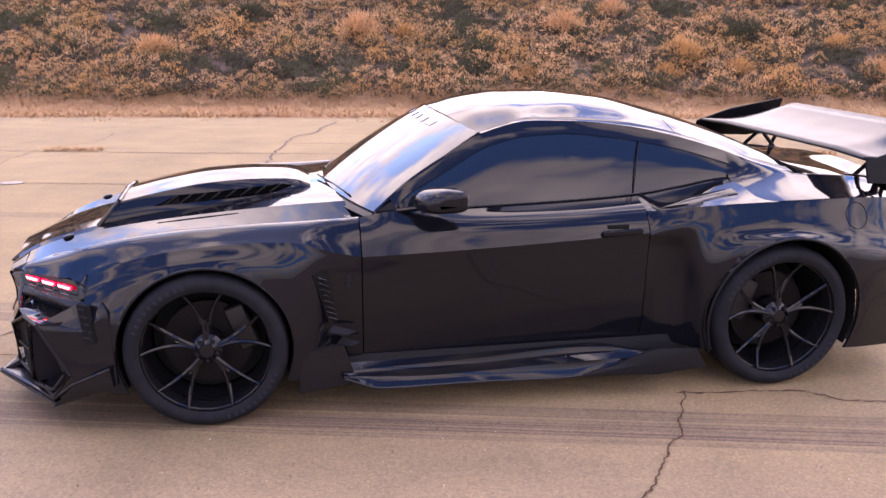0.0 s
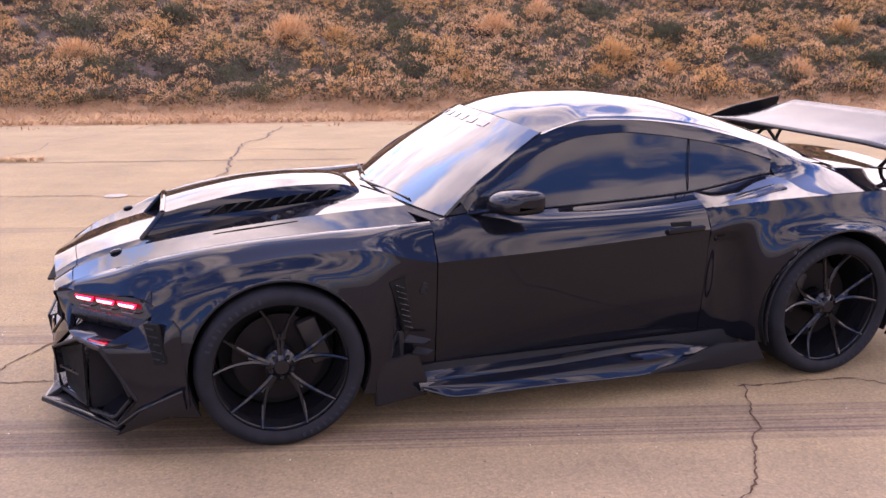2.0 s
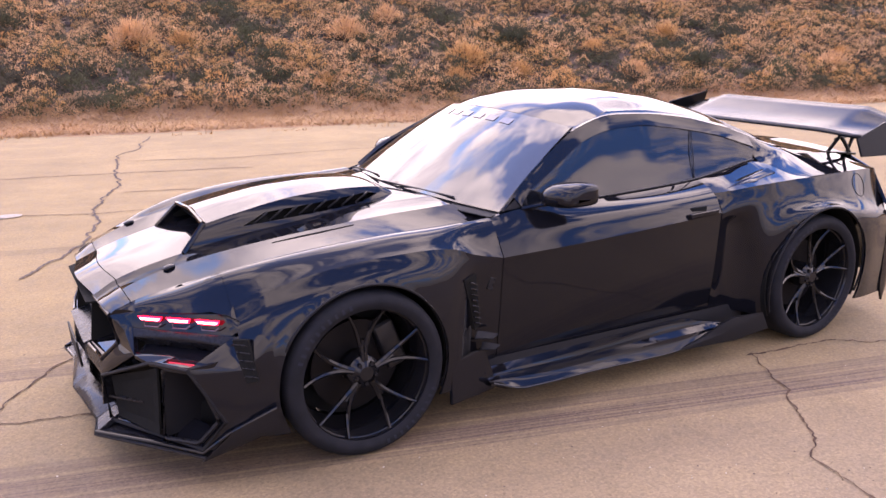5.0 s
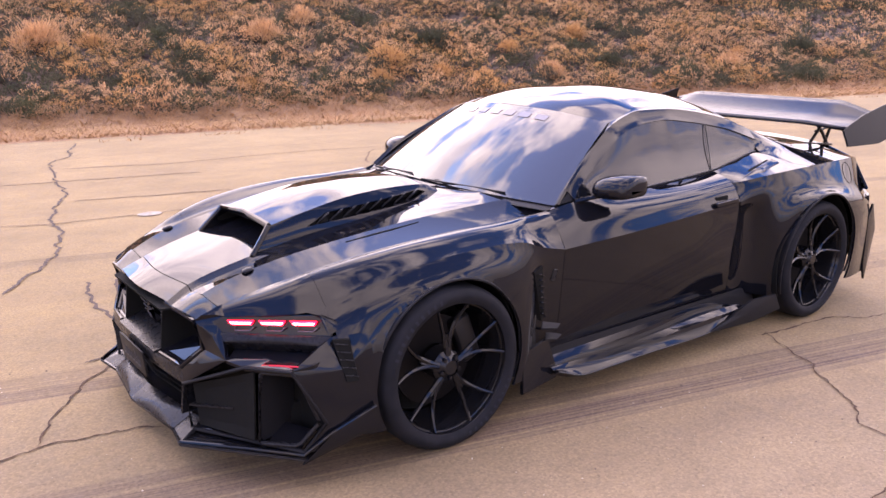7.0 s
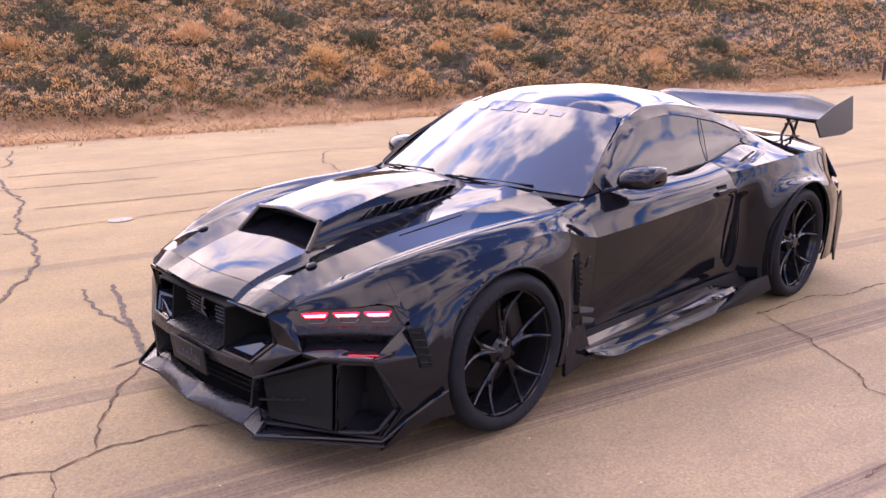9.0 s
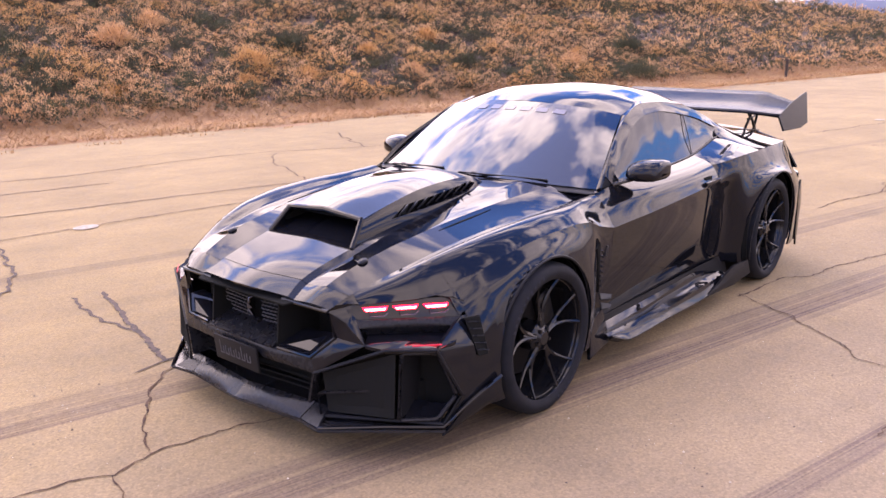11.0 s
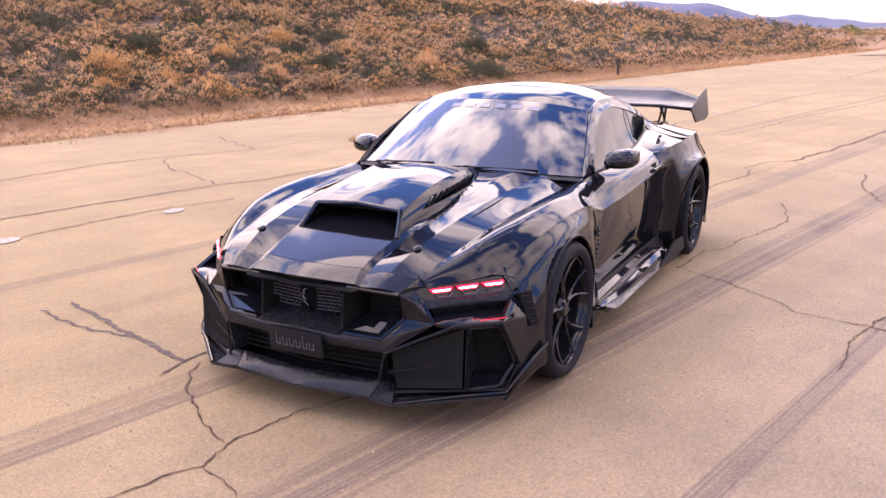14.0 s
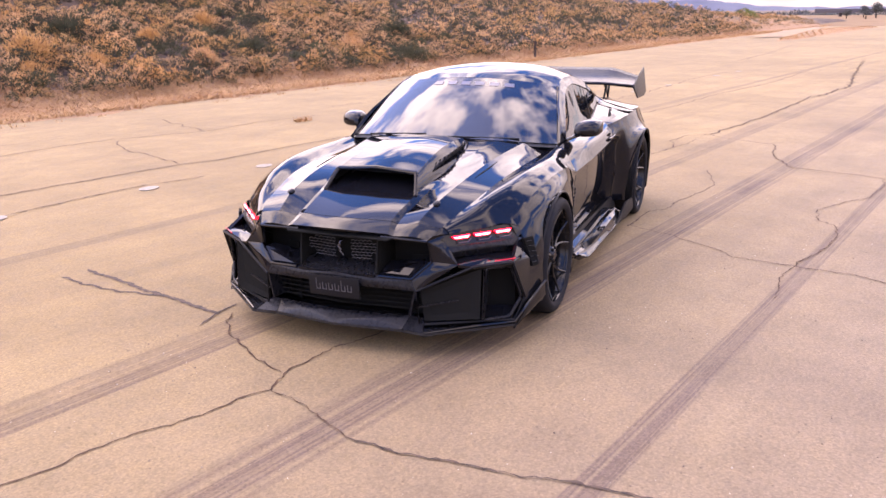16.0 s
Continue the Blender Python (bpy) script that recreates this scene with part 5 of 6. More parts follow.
ribbon("tar_stain", [(-0.59, 2.43), (-0.63, 2.08), (-0.67, 1.7), (-0.64, 1.45)], 0.042, tar_m, 5, 0.04, label="dark forked tar stain on the concrete")
ribbon("tar_stain", [(-0.38, 2.39), (-0.46, 2.08), (-0.58, 1.73), (-0.66, 1.43), (-0.71, 1.21), (-0.78, 0.96)], 0.062, tar_m, 6, 0.03, label="dark forked tar stain on the concrete")
ribbon("tar_stain", [(-1.0, 0.93), (-0.78, 0.96), (-0.6, 0.95)], 0.036, tar_m, 7, 0.01, label="dark forked tar stain on the concrete")
ribbon("crack", [(2.24, -1.0), (2.06, -1.38), (1.84, -1.64), (1.56, -1.9), (1.49, -2.31), (1.4, -2.7), (1.26, -2.95), (1.1, -3.6)], W, crack_m, 8)
ribbon("crack", [(0.69, -2.19), (1.08, -2.23), (1.45, -2.33), (1.85, -2.47), (2.47, -2.65), (2.84, -2.65), (2.97, -2.54), (3.11, -2.53), (3.42, -2.55), (3.86, -2.82), (4.16, -3.04), (4.63, -3.18), (5.19, -3.26)], 0.022, crack_m, 9)
ribbon("crack", [(2.2, -1.02), (2.82, -1.11), (2.99, -1.25), (3.4, -1.33), (3.86, -1.48), (4.26, -1.58), (4.76, -1.51), (5.09, -1.44)], 0.028, crack_m, 10, 0.03)
ribbon("crack", [(5.4, -0.6), (5.92, -0.67), (6.62, -0.87), (6.97, -0.86), (7.22, -0.77), (7.79, -0.93), (8.08, -1.23)], 0.030, crack_m, 11, 0.04)
ribbon("crack", [(8.08, -1.23), (9.28, -1.61), (11.7, -2.18), (13.16, -2.54), (14.27, -2.72)], 0.060, crack_m, 28, 0.06)
ribbon("crack", [(14.27, -2.72), (15.02, -3.08), (17.59, -3.72), (22.06, -4.14), (28.72, -4.89)], 0.085, crack_m, 29, 0.10)
ribbon("crack", [(8.08, -1.23), (7.78, -1.41), (7.56, -1.76), (7.37, -2.13), (6.76, -2.13), (6.15, -2.18), (5.85, -2.27), (5.55, -2.31), (5.47, -2.69), (5.19, -3.26)], 0.036, crack_m, 12, 0.04)
ribbon("crack", [(0.07, 5.42), (1.28, 5.12), (2.05, 4.92), (3.33, 4.57), (3.75, 4.32), (4.34, 4.21), (5.92, 3.81), (9, 3.0)], 0.044, crack_m, 13)
ribbon("crack", [(-2.73, 5.17), (-1.2, 4.81), (-0.31, 4.45), (0.58, 4.36), (1.48, 4.24), (2.06, 4.13), (2.8, 3.8)], 0.037, crack_m, 14, 0.03)
ribbon("crack", [(3.36, 4.6), (3.76, 5.42), (4.01, 6.08), (4.58, 6.75)], 0.037, crack_m, 15, 0.06)
ribbon("crack", [(-3.46, 7.58), (-2.31, 7.28), (-1.18, 6.99), (0.2, 6.72), (1.79, 6.34)], 0.044, crack_m, 16, 0.03)
ribbon("crack", [(0.46, 7.65), (1.71, 7.23), (3.08, 7.2), (3.96, 7.1), (4.66, 6.88), (5.86, 6.13), (6.98, 6.01), (8.22, 5.54)], 0.041, crack_m, 17, 0.05)
ribbon("crack", [(6.83, 7.84), (6.05, 6.56), (5.86, 6.13)], 0.041, crack_m, 18, 0.08)
ribbon("crack", [(1.25, 10.1), (0.85, 8.8), (0.48, 8.2), (0.22, 6.85), (0.1, 5.86), (-0.29, 4.78), (-0.42, 3.8), (-0.6, 3.28), (-0.87, 2.83), (-1.12, 2.5)], 0.05, tar_m, 19, 0.06)
ribbon("crack", [(-5.2, 5.2), (-3.14, 6.53), (-3.01, 7.5), (-2.3, 8.35), (-2.28, 9.08), (-0.7, 11.0)], 0.028, crack_m, 20, 0.06)
ribbon("crack", [(11.5, 1.3), (13.88, 0.72), (18.77, -0.02), (21.7, -0.72)], 0.05, crack_m, 21, 0.08)
ribbon("crack", [(27.87, -0.76), (33.82, -1.63), (42.09, -2.58)], 0.08, crack_m, 22, 0.15)
ribbon("crack", [(9.2, 6.0), (14, 5.0), (22, 3.2), (33, 0.4)], 0.03, crack_m, 23, 0.1)
ribbon("crack", [(10.48, 0.08), (11.78, -0.31), (13.75, -0.73), (15.54, -1.2), (17.7, -1.9), (23.8, -3.11)], 0.045, crack_m, 25, 0.05)
ribbon("crack", [(6.62, -0.87), (7.1, -1.02), (7.51, -1.12)], 0.02, crack_m, 26, 0.04)
ribbon("crack", [(12.52, -1.62), (11.9, -2.18)], 0.03, crack_m, 27, 0.04)
ribbon("crack", [(-6, 8.2), (-3.2, 8.9), (2.2, 8.3), (7, 7.0)], 0.012, crack_m, 24, 0.05)


def marker(x, y, seed):
    bm = bmesh.new()
    ring = []
    for k in range(28):
        an = 2 * math.pi * k / 28
        rr = 1 + 0.10 * noise.noise(Vector((math.cos(an) * 1.5, math.sin(an) * 1.5, seed)))
        ring.append(bm.verts.new((x + 0.115 * rr * math.cos(an), y + 0.085 * rr * math.sin(an), 0.004)))
    bm.faces.new(ring)
    r = bmesh.ops.extrude_face_region(bm, geom=bm.faces[:])
    bmesh.ops.translate(bm, verts=[v for v in r["geom"] if isinstance(v, bmesh.types.BMVert)], vec=(0, 0, 0.006))
    return tagged(part("road_marker", bm, dot_m), "worn pale round lane marker on the concrete", "road marker", "row of lane markers")


for i, k in enumerate((-3, -2, -1, 0, 1, 2, 9, 10.3, 12.6, 13.9)):
    marker(0.49 + 1.545 * k, 4.335 - (0.397 * k if k < 5 else 0.383 * k), i)

# loose grit on the concrete in front of the car and beside it
bm = bmesh.new()
rnd = random.Random(41)
for k in range(3800):
    x, y = rnd.uniform(-3.6, 4.6), rnd.uniform(-3.4, 1.2)
    if noise.noise(Vector((x * 0.9, y * 0.9, 3))) < rnd.uniform(-0.5, 0.35) or (-1.1 < x < 3.9 and y > -1.05):
        continue
    s = 0.0022 + 0.0042 * rnd.random() ** 3
    turn = rnd.uniform(0, 6.28)
    ring = [bm.verts.new((x + s * rnd.uniform(0.7, 1.3) * math.cos(turn + a * 1.571), y + s * rnd.uniform(0.7, 1.3) * math.sin(turn + a * 1.571), 0.0005)) for a in range(4)]
    top = bm.verts.new((x, y, s * rnd.uniform(0.8, 1.3)))
    for a in range(4):
        bm.faces.new((ring[a], ring[(a + 1) % 4], top))
tagged(part("grit", bm, grit_m, smooth=0), "loose pale and dark grit scattered on the concrete", "grit", kind="stuff")

# ---- scrub, built from many small leaves ----
rng = np.random.default_rng(7)


def tuft(n, spread, height, leaf, slim=0.36):
    """Triangles of one low bush about the origin: (n, 3, 3)."""
    th = rng.uniform(0, 2 * np.pi, n)
    el = np.arccos(rng.uniform(0.0, 1.0, n) ** 0.8)
    rad = rng.uniform(0.55, 1.0, n) ** 0.6
    lump = 1 + 0.22 * np.sin(3 * th + rng.uniform(0, 6)) + 0.15 * np.sin(5 * th + rng.uniform(0, 6))
    base = np.stack([np.cos(th) * np.sin(el) * spread * rad * lump, np.sin(th) * np.sin(el) * spread * rad * lump, np.cos(el) * height * rad], 1)
    face = base / np.array([spread, spread, height]) + rng.normal(0, 0.42, (n, 3))
    face /= np.linalg.norm(face, axis=1, keepdims=True) + 1e-6
    side = np.cross(face, rng.normal(0, 1, (n, 3)))
    side /= np.linalg.norm(side, axis=1, keepdims=True) + 1e-6
    along = np.cross(side, face)
    ln = leaf * rng.uniform(0.6, 1.5, (n, 1))
    tri = np.stack([base - side * ln * slim, base + side * ln * slim, base + (along * 1.1 + face * 1.1) * ln], 1)
    tri[:, :, 2] = np.maximum(tri[:, :, 2], 0.0)
    return tri


def spray(n, spread, height, length, width):
    """A low grassy tuft of thin blades fanning out from its heart: (n, 3, 3)."""
    th, el = rng.uniform(0, 2 * np.pi, n), np.arccos(rng.uniform(0.05, 1.0, n))
    lump = 1 + 0.25 * np.sin(3 * th + rng.uniform(0, 6)) + 0.2 * np.sin(5 * th + rng.uniform(0, 6))
    way = np.stack([np.cos(th) * np.sin(el) * lump, np.sin(th) * np.sin(el) * lump, np.cos(el)], 1)
    size = np.array([spread, spread, height])
    base = way * size * rng.uniform(0.45, 0.9, (n, 1))
    dirn = way * 0.7 + np.array([0, 0, 0.45]) + rng.normal(0, 0.42, (n, 3))
    dirn /= np.linalg.norm(dirn, axis=1, keepdims=True)
    side = np.cross(dirn, rng.normal(0, 1, (n, 3)))
    side /= np.linalg.norm(side, axis=1, keepdims=True) + 1e-6
    ln = length * rng.uniform(0.5, 1.4, (n, 1))
    tri = np.stack([base - side * width, base + side * width, base + dirn * ln], 1)
    tri[:, :, 2] = np.maximum(tri[:, :, 2], 0.0)
    return tri


def lobed(lobes, n, spread, height, leaf):
    """A bush of rounded sprays with gaps between them, and which of its leaves get the lit top colour."""
    tri, lit_top = [], []
    for k in range(lobes):
        th, up = k * 2.4 + rng.uniform(-0.3, 0.3), (k + 0.5) / lobes
        out, r = math.sqrt(1 - up * up), rng.uniform(0.34, 0.52)
        t = tuft(n, spread * r, spread * r * 1.25, leaf)
        lit_top.append(t[:, 0, 2] / (spread * r * 1.25) > rng.uniform(0.34, 0.72, n))
        tri.append(t + np.array([math.cos(th) * out * spread * 0.78, math.sin(th) * out * spread * 0.78, up * height * 0.72]))
    return np.concatenate(tri), np.concatenate(lit_top)


def cloud_of(name, tris, material, label, category, kind="stuff", parent=None):
    v = np.concatenate(tris).reshape(-1, 3).astype(np.float32)
    n = len(v) // 3
    me = bpy.data.meshes.new(name)
    me.vertices.add(len(v))
    me.vertices.foreach_set("co", v.ravel())
    me.loops.add(len(v))
    me.loops.foreach_set("vertex_index", np.arange(len(v), dtype=np.int32))
    me.polygons.add(n)
    me.polygons.foreach_set("loop_start", np.arange(0, 3 * n, 3, dtype=np.int32))
    me.update(calc_edges=True)
    me.validate()
    me.materials.append(material.m)
    ob = new(name, me)
    ob.parent = parent
    if parent is None:
        tagged(ob, label, category, kind=kind)
    return ob


def on_bank(x, d):
    y = EDGE_A * x + EDGE_B + d / OUTW.y
    return y, terrain(x, y)


near = [lobed(7, 84, 0.36, 0.36, 0.030) for _ in range(9)]
mid_t = [lobed(6, 60, 0.38, 0.36, 0.040) for _ in range(6)]
far_t = [lobed(4, 36, 0.40, 0.34, 0.045) for _ in range(4)]


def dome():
    """Triangles of a coarse half ball: the dark core added inside a bush."""
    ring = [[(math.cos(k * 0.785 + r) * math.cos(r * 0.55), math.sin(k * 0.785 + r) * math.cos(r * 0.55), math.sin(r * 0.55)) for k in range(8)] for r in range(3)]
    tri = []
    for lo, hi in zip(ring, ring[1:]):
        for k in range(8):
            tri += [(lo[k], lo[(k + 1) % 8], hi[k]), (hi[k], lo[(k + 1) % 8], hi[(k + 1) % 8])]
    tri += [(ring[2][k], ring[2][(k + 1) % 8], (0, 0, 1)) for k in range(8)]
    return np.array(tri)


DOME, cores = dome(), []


def stand(step, x0, x1, d0, d1, kinds, size, bins):
    """Bushes on a jittered lattice, sorted by kind, and by lit top and shaded body, into the bins."""
    for x in np.arange(x0, x1, step):
        for d in np.arange(d0, d1, step):
            px, pd = x + rng.uniform(-0.42, 0.42) * step, d + rng.uniform(-0.42, 0.42) * step
            y, z = on_bank(px, pd)
            if z > bank_height(px) + 0.6:
                continue
            pick = noise.noise(Vector((px * 0.5, pd * 0.5, 7.0))) + rng.normal(0, 0.28)
            t, tips = kinds[rng.integers(len(kinds))]
            an, k = rng.uniform(0, 6.28), size * rng.choice((0.55, 0.8, 1.0, 1.1, 1.3))
            if rng.uniform() < 0.06:
                continue
            # dark core added to make the gaps between sprays read as shade
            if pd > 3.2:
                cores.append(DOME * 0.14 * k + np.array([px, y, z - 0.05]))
            ca, sa = np.cos(an) * k, np.sin(an) * k
            r = t.copy()
            r[:, :, 0], r[:, :, 1] = t[:, :, 0] * ca - t[:, :, 1] * sa, t[:, :, 0] * sa + t[:, :, 1] * ca
            r[:, :, 2] *= k * rng.uniform(0.85, 1.6)
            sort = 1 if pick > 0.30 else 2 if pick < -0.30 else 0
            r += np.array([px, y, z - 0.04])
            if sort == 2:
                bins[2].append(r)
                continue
            bins[sort].append(r[tips])             # lit tops and shaded lower leaves, put in by leaf colour
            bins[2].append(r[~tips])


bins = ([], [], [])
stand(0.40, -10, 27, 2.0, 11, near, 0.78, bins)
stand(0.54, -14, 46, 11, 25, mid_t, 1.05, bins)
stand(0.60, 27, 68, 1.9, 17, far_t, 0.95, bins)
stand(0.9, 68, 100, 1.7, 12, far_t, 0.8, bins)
cloud_of("scrub_core", cores, bark, "dark domes added inside the low bushes for the shade in their gaps", "scrub")
cloud_of("heath_scrub", bins[0], heath, "dense low brown heath scrub on the bank, its tops coloured as lit", "scrub")
cloud_of("golden_scrub", bins[1], golden, "dry golden tufts among the heath, their tops coloured as lit", "scrub")
cloud_of("green_shade_scrub", bins[2], green, "dark olive green scrub, and lower leaves of other bushes coloured as shade", "scrub")


def blades(n, x0, x1, d0, d1, h, w, lean=0.5, patch=0.0, combed=False):
    x, d = rng.uniform(x0, x1, n), rng.uniform(0, 1, n) ** 1.3 * (d1 - d0) + d0
    if patch:
        keep = np.array([noise.noise(Vector((a * patch, b * patch, 1.0))) > 0.05 for a, b in zip(x, d)])
        x, d = x[keep], d[keep]
        n = len(x)
    pts = [on_bank(a, b) for a, b in zip(x, d)]
    base = np.stack([x, [q[0] for q in pts], [max(q[1], 0.0 if b < 0 else q[1]) for q, b in zip(pts, d)]], 1)
    an = rng.normal(0.2, 0.35, n) + np.pi * rng.integers(0, 2, n) if combed else rng.uniform(0, 6.28, n)
    tip = np.stack([np.cos(an) * lean * h, np.sin(an) * lean * h, np.full(n, h)], 1) * rng.uniform(0.4, 1.4, (n, 1))
    side = np.stack([-np.sin(an), np.cos(an), np.zeros(n)], 1) * w
    return np.stack([base - side, base + side, base + tip], 1)


cloud_of("dry_grass", [blades(52000, -10, 40, -0.15, 2.8, 0.10, 0.007, 2.2), blades(7000, -10, 34, 0.5, 2.6, 0.075, 0.005, 5.0), blades(16000, -10, 40, 0.2, 2.5, 0.07, 0.009, 4.5, 0.0, True), blades(9000, 40, 70, 0.0, 3.2, 0.14, 0.014, 1.5), blades(12000, 62, 104, 0.0, 13, 0.16, 0.02, 1.2)],
         straw, "flattened dry straw grass along the edge of the concrete", "grass")
cloud_of("lying_stems", [blades(5200, -10, 40, 0.25, 2.5, 0.08, 0.010, 4.0, 0.8, True)], bark, "dark dead stems lying in the verge grass", "stems")
cloud_of("verge_tufts", [blades(4200, -8, 30, -0.35, 0.2, 0.07, 0.007, 0.9, 1.1), blades(1500, -8, 30, -0.82, -0.62, 0.06, 0.006, 1.2, 1.3), blades(420, 6.7, 7.8, -4.42, -4.22, 0.07, 0.006, 1.1, 2.6), blades(260, -2.9, -2.1, -4.1, -3.85, 0.05, 0.006, 2.2)], straw, "small dry tufts growing through the concrete edge", "grass")
cloud_of("dry_stems", [blades(2600, -9, 30, 1.7, 11, 0.42, 0.004, 0.8), blades(1500, -9, 30, 1.5, 3.2, 0.32, 0.0045, 1.8, 0.9)], twig_m, "pale dry stems standing in the scrub", "stems")


# grassy wedge between the runway and the sandy track at its far end
near_side = track([(0, 48.5, -1.9), (0.25, 53.3, -3.3), (0.5, 59.7, -4.5), (0.75, 73.4, -7.2), (1, 92, -11.2)])
far_side = track([(0, 50.5, -1.8), (0.25, 64.0, -3.1), (0.5, 80.0, -4.8), (0.75, 91.0, -7.3), (1, 97.0, -10.6)])
bm = bmesh.new()
rows, tips = [], []
for i in range(61):
    a, b = near_side(i / 60), far_side(i / 60)
    wob = 0.25 * noise.noise(Vector((i * 0.4, 3, 3)))
    rows.append([bm.verts.new((a.y + (b.y - a.y) * u, a.z + (b.z - a.z) * u + wob * (1 - u), 0.004 + 0.16 * u * (1 - u))) for u in (0, 0.2, 0.4, 0.6, 0.8, 1)])
for r0, r1 in zip(rows, rows[1:]):
    for j in range(5):
        bm.faces.new((r0[j], r1[j], r1[j + 1], r0[j + 1]))
for _ in range(2600):
    i, u = int(rng.integers(2, 60)), rng.uniform(0.05, 0.95)
    q = Vector(rows[i][0].co).lerp(Vector(rows[i][5].co), u)
    an = rng.uniform(0, 6.28)
    base, side = np.array([q.x, q.y, 0.02 + 0.15 * u * (1 - u)]), np.array([-math.sin(an), math.cos(an), 0]) * 0.02
    tips.append(np.array([[base - side, base + side, base + np.array([math.cos(an) * 0.10, math.sin(an) * 0.10, 0.07]) * rng.uniform(0.5, 1.2)]]))
tagged(part("grass_wedge", bm, litter), "strip of dry orange grass crossing the end of the runway", "grass", kind="structure")
cloud_of("wedge_grass", tips, straw, "short dry grass on the strip at the end of the runway", "grass")


def bush(x, d, size, material, label, seed):
    global rng
    rng = np.random.default_rng(seed)
    y, z = on_bank(x, d)
    ob = empty("bush", pose(x, y, z - 0.04), label, "bush", "larger bushes on the bank")
    tris = []
    for k in range(9):
        an = k * 2.4
        t = spray(150, 0.24, 0.30, 0.10, 0.008) * size * rng.uniform(0.7, 1.1)
        tris.append(t + np.array([math.cos(an), math.sin(an), 0.25]) * size * 0.26 * (k / 9) ** 0.5 + np.array([0, 0, 0.22 * size * (1 - k / 9)]))
    cloud_of("foliage", tris, material, "", "", parent=ob)
    bm = bmesh.new()
    for k in range(7):
        an = k * 0.9 + seed
        tube([(0, 0, 0), (math.cos(an) * 0.10 * size, math.sin(an) * 0.10 * size, 0.2 * size), (math.cos(an) * 0.26 * size, math.sin(an) * 0.26 * size, 0.42 * size)], [0.012, 0.009, 0.004], bm=bm, seg=5)
    part("stem", bm, bark, ob)


for i, (x, d, s) in enumerate(((9.4, 4.1, 1.5), (10.3, 3.3, 1.0), (8.7, 3.2, 0.9), (13.5, 5.0, 1.0), (5.6, 3.0, 0.8), (17, 6.5, 1.2), (3.4, 6.0, 1.0), (21, 4.2, 1.0))):
    bush(x, d, s, golden, "rounded golden brown bush on the bank", 40 + i)
for i, (x, d, s) in enumerate(((2.2, 5.6, 1.7), (4.8, 4.2, 1.2), (7.4, 6.2, 1.5), (11.6, 5.6, 1.5), (13.2, 3.0, 1.2), (15.4, 3.4, 1.3), (-2.5, 4.5, 1.3), (-0.5, 7.5, 1.4), (19.5, 3.2, 1.3), (24, 4.4, 1.6), (9.2, 8.0, 1.5))):
    bush(x, d, s, green if i % 2 else heath, "dark rounded bush among the heath", 70 + i)

# marker post at the foot of the bank
post = empty("marker_post", pose(27.5, 6.9, 0), "short dark marker post at the edge of the scrub", "post")
part("post", tube([(0, 0, -0.05), (0, 0, 0.35), (0.01, 0, 0.62)], 0.05, seg=8), bark, post)
part("cap", block((0.12, 0.12, 0.03), pose(0.01, 0, 0.63), 0.008), bark, post)

# ---- far things ----
def tree(x, y, h, seed, material):
    global rng
    rng = np.random.default_rng(seed)
    ob = empty("tree", pose(x, y, -0.05), "dark leafy tree far off beyond the runway", "tree", "far trees")
    bm = bmesh.new()
    tube([(0, 0, 0), (0.05 * h, 0, 0.3 * h), (0.03 * h, 0.02 * h, 0.6 * h), (0, 0, 0.85 * h)], [0.05 * h, 0.04 * h, 0.025 * h, 0.008 * h], bm=bm)
    for k in range(6):
        an = k * 1.3
        tube([(0.03 * h, 0, 0.35 * h + k * 0.05 * h), (math.cos(an) * 0.25 * h, math.sin(an) * 0.25 * h, 0.6 * h + k * 0.04 * h)], [0.02 * h, 0.006 * h], bm=bm, seg=6)
    part("trunk", bm, bark, ob)
    tris = []
    for k in range(14):
        an = k * 2.4
        rr = 0.30 * h * rng.uniform(0.2, 1)
        tris.append(tuft(110, 0.20 * h, 0.20 * h, 0.05 * h) * rng.uniform(0.7, 1.2) + np.array([math.cos(an) * rr, math.sin(an) * rr, h * rng.uniform(0.40, 0.85)]))
    cloud_of("crown", tris, material, "", "", parent=ob)


for i, (x, y, h) in enumerate(((150, 5.1, 1.9), (150, -14.6, 2.2), (158, -12.2, 1.7), (165, -17.4, 2.9), (172, -16.0, 2.5), (150, -18.5, 2.4))):
    tree(x, y, h, 100 + i, wood_m)
lime = leafy("lime_leaf", (0.15, 0.17, 0.04), (0.20, 0.21, 0.05), (0.12, 0.14, 0.04))
bush2 = empty("lime_bush", pose(78, 0.6, terrain(78, 0.6) - 0.05), "bright lime green bush at the end of the bank", "bush")
cloud_of("foliage", [tuft(260, 0.6, 0.7, 0.07) + np.array([0, k * 0.4, 0.15 * k]) for k in range(3)], lime, "", "", parent=bush2)
part("stem", tube([(0, 0, 0), (0.1, 0.3, 0.6), (0.1, 0.6, 1.0)], [0.06, 0.04, 0.02]), bark, bush2)
tan = leafy("tan_grass", (0.24, 0.145, 0.065), (0.20, 0.115, 0.052), (0.27, 0.175, 0.085), 0.15)
bm = bmesh.new()
rows = []
for i in range(31):
    x = 99 + i * 4.0
    rows.append([bm.verts.new((x, y, 0.02 + 0.75 * math.exp(-((y - 1 + 0.02 * (x - 100)) / 6.0) ** 2) * math.sin(min(1, max(0, (x - 100) / 45)) * math.pi) + 0.004 * (x - 99))) for y in np.linspace(-40, 60, 51)])
for r0, r1 in zip(rows, rows[1:]):
    for a, b, c_, d_ in zip(r0, r1, r1[1:], r0[1:]):
        bm.faces.new((a, b, c_, d_))
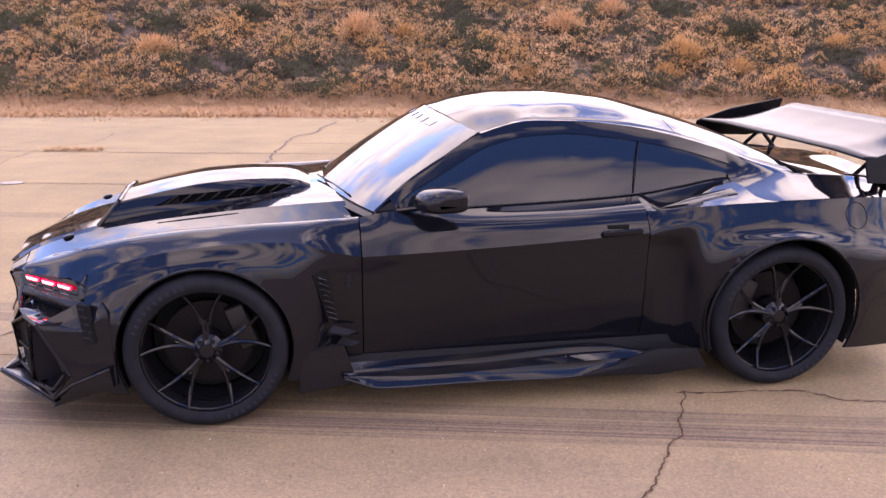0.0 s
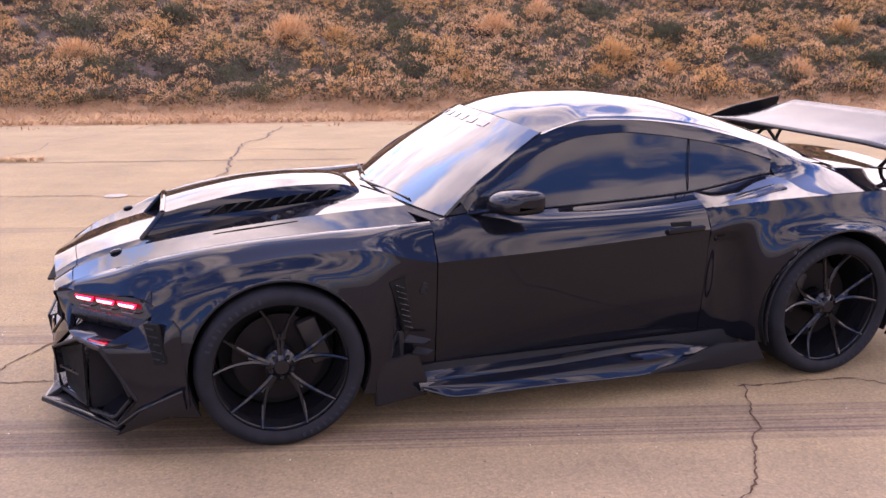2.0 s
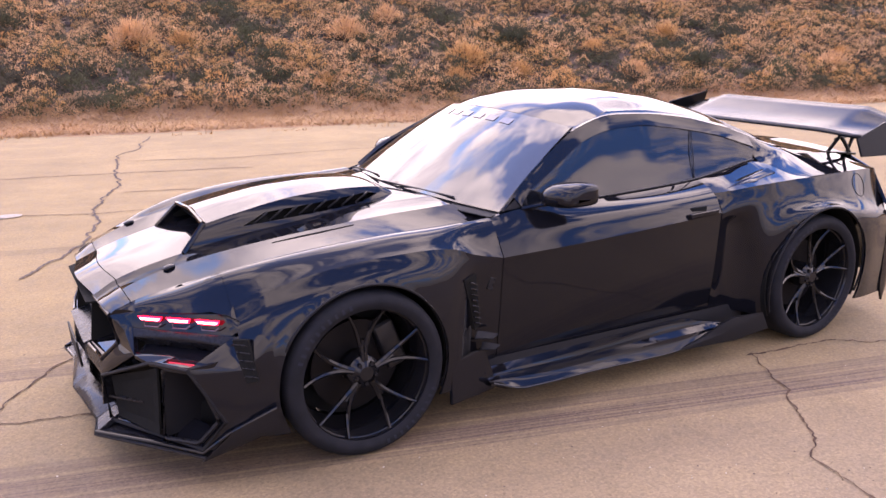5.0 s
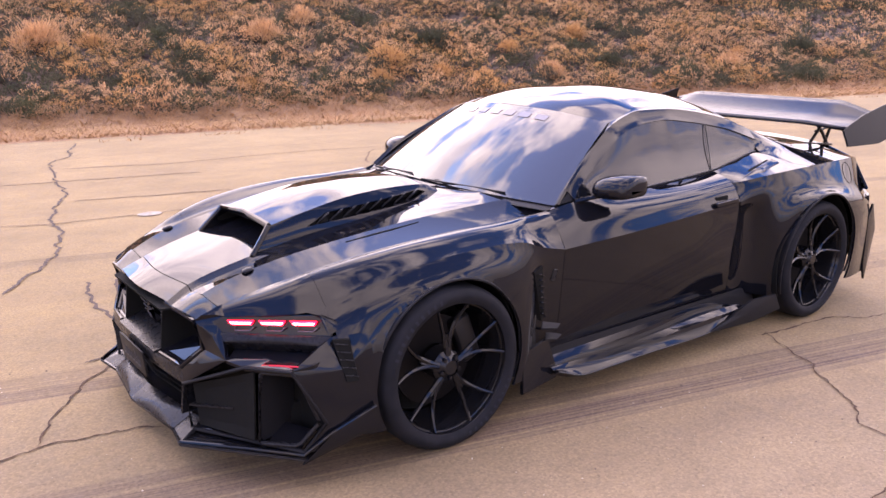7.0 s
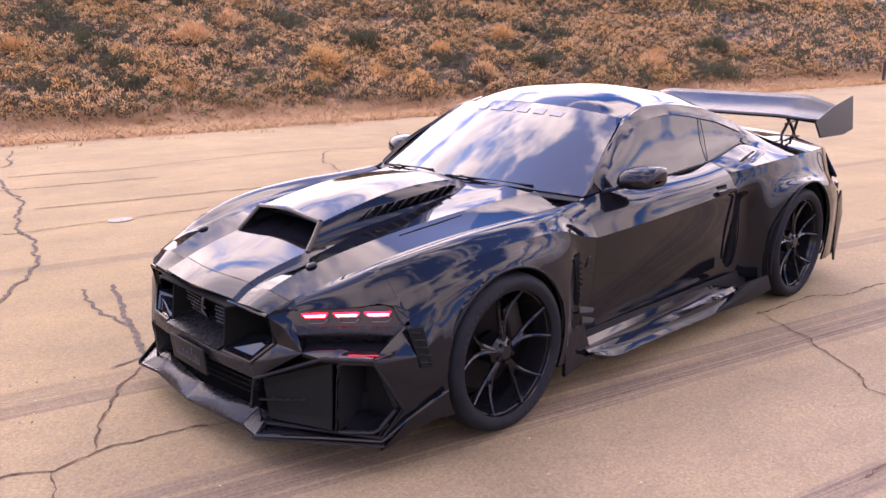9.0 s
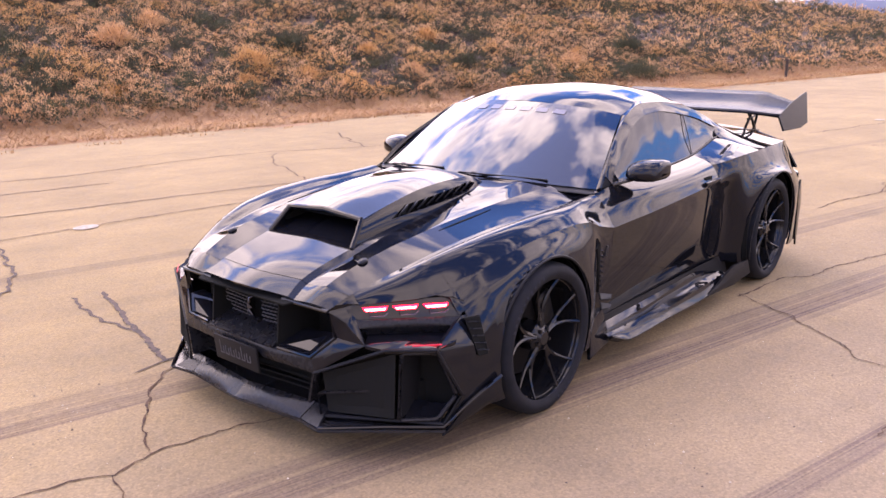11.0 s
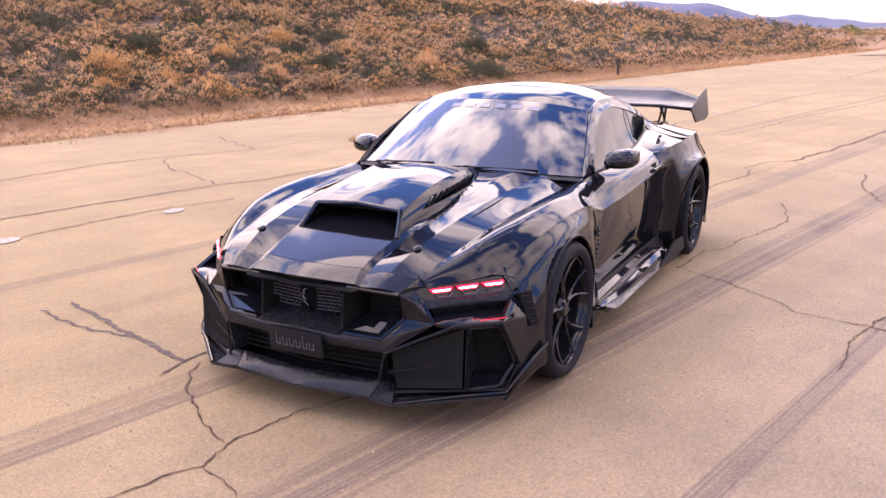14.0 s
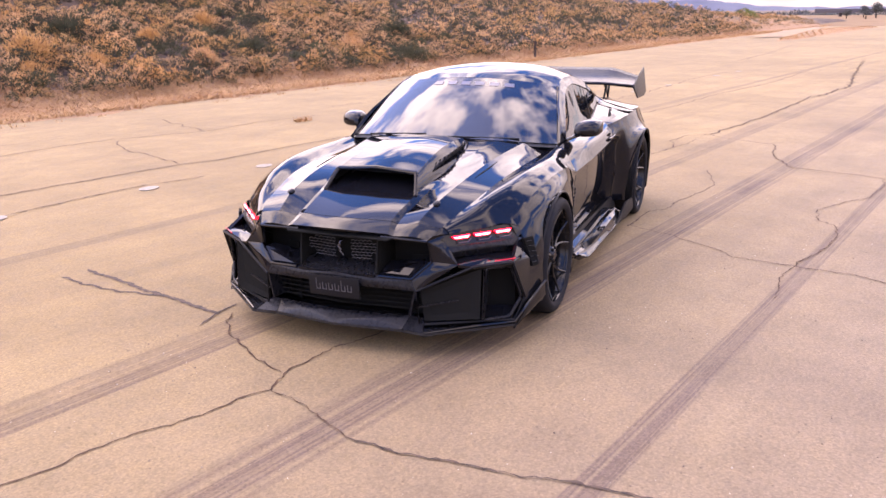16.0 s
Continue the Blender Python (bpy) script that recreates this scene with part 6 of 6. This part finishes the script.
tagged(part("far_field", bm, tan), "pale tan grass field at the end of the runway", "field", kind="structure")
cloud_of("far_scrub", [tuft(60, 0.9, 0.7, 0.16) * rng.uniform(0.5, 1.2) + np.array([rng.uniform(100, 135), rng.uniform(2, 45), 0.1]) for _ in range(220)]
         + [tuft(60, 0.9, 0.6, 0.16) * rng.uniform(0.4, 0.9) + np.array([rng.uniform(104, 118), rng.uniform(-4, -1), 0.1]) for _ in range(14)], golden, "sparse dry scrub beyond the runway", "scrub")
# sandy track leaving the runway and bending back over the field
sand = Mat("track_sand", (0.42, 0.30, 0.17), 0.95)
sand.colour(sand.mix(sand.grey(sand.noise(0.25, 5, 0.6), 0.35, 0.65), (0.290, 0.195, 0.105), (0.350, 0.240, 0.132)))
inner_side = track([(0, 54.2, -0.3), (0.25, 82.7, -2.9), (0.45, 97.8, -4.1), (0.62, 106.4, -3.3), (0.8, 111.2, -1.3), (1, 116.5, 0.8)])
outer_side = track([(0, 54.6, -0.6), (0.08, 57.1, -2.7), (0.25, 73.7, -4.8), (0.45, 94.4, -5.7), (0.62, 107.1, -5.4), (0.8, 114.8, -3.4), (1, 119.1, 0.2)])
bm = bmesh.new()
rows = []
for i in range(49):
    a, b = inner_side(i / 48), outer_side(i / 48)
    row = []
    for u in (0, 0.25, 0.5, 0.75, 1):
        x, y = a.y + (b.y - a.y) * u, a.z + (b.z - a.z) * u
        hump = 0.75 * math.exp(-((y - 1 + 0.02 * (x - 100)) / 6.0) ** 2) * math.sin(min(1, max(0, (x - 100) / 45)) * math.pi) + 0.004 * max(0, x - 99)
        row.append(bm.verts.new((x, y, 0.05 + hump)))
    rows.append(row)
for r0, r1 in zip(rows, rows[1:]):
    for j in range(4):
        bm.faces.new((r0[j], r1[j], r1[j + 1], r0[j + 1]))
tagged(part("sandy_track", bm, sand), "pale sandy track bending away from the runway", "track", kind="structure")
bridge = empty("overpass", pose(190, -40, 0), "low dark concrete overpass far across the land", "bridge")
part("deck_beam", block((3, 64, 0.8), pose(0, 0, 1.55), 0.05), rail_m, bridge)
for k in range(7):
    part("pier", block((1.2, 0.6, 1.5), pose(0, -27 + 9 * k, 0.6), 0.05), rail_m, bridge)
cloud_of("far_wood_line", [tuft(50, 3.0, 1.5, 0.5) * rng.uniform(0.5, 1.1) + np.array([rng.uniform(240, 300), rng.uniform(-90, 70), 0.0]) for _ in range(130)], wood_m, "dark line of woodland on the plain", "woods")


def ridge(name, x, tops, seed, material, label):
    bm = bmesh.new()
    ys = [t[0] for t in tops]
    hs = [t[1] for t in tops]
    prev = None
    for i in range(241):
        y = ys[0] + (ys[-1] - ys[0]) * i / 240
        h = float(np.interp(y, ys, hs)) + 6 * noise.noise(Vector((y * 0.012, seed, 0))) + 2.5 * noise.noise(Vector((y * 0.05, seed, 3)))
        col = [bm.verts.new((x + dx, y, -5 + (h + 5) * f)) for dx, f in ((-500, 0), (-300, 0.35), (-120, 0.75), (0, 1.0), (300, 0.4), (600, 0))]
        if prev:
            for a, b in zip(zip(prev, prev[1:]), zip(col, col[1:])):
                bm.faces.new((a[0], a[1], b[1], b[0]))
        prev = col
    return tagged(part(name, bm, material), label, "mountain", kind="structure")


ridge("far_ridge", 4000, [(-2600, 14), (-500, 16), (-136, 12), (98, 20), (166, 32), (281, 41), (387, 57), (531, 47), (619, 73), (761, 114), (931, 116), (1094, 130), (1377, 112), (2000, 90), (3500, 60)], 3, ridge_m, "blue hazy mountain ridge on the horizon")
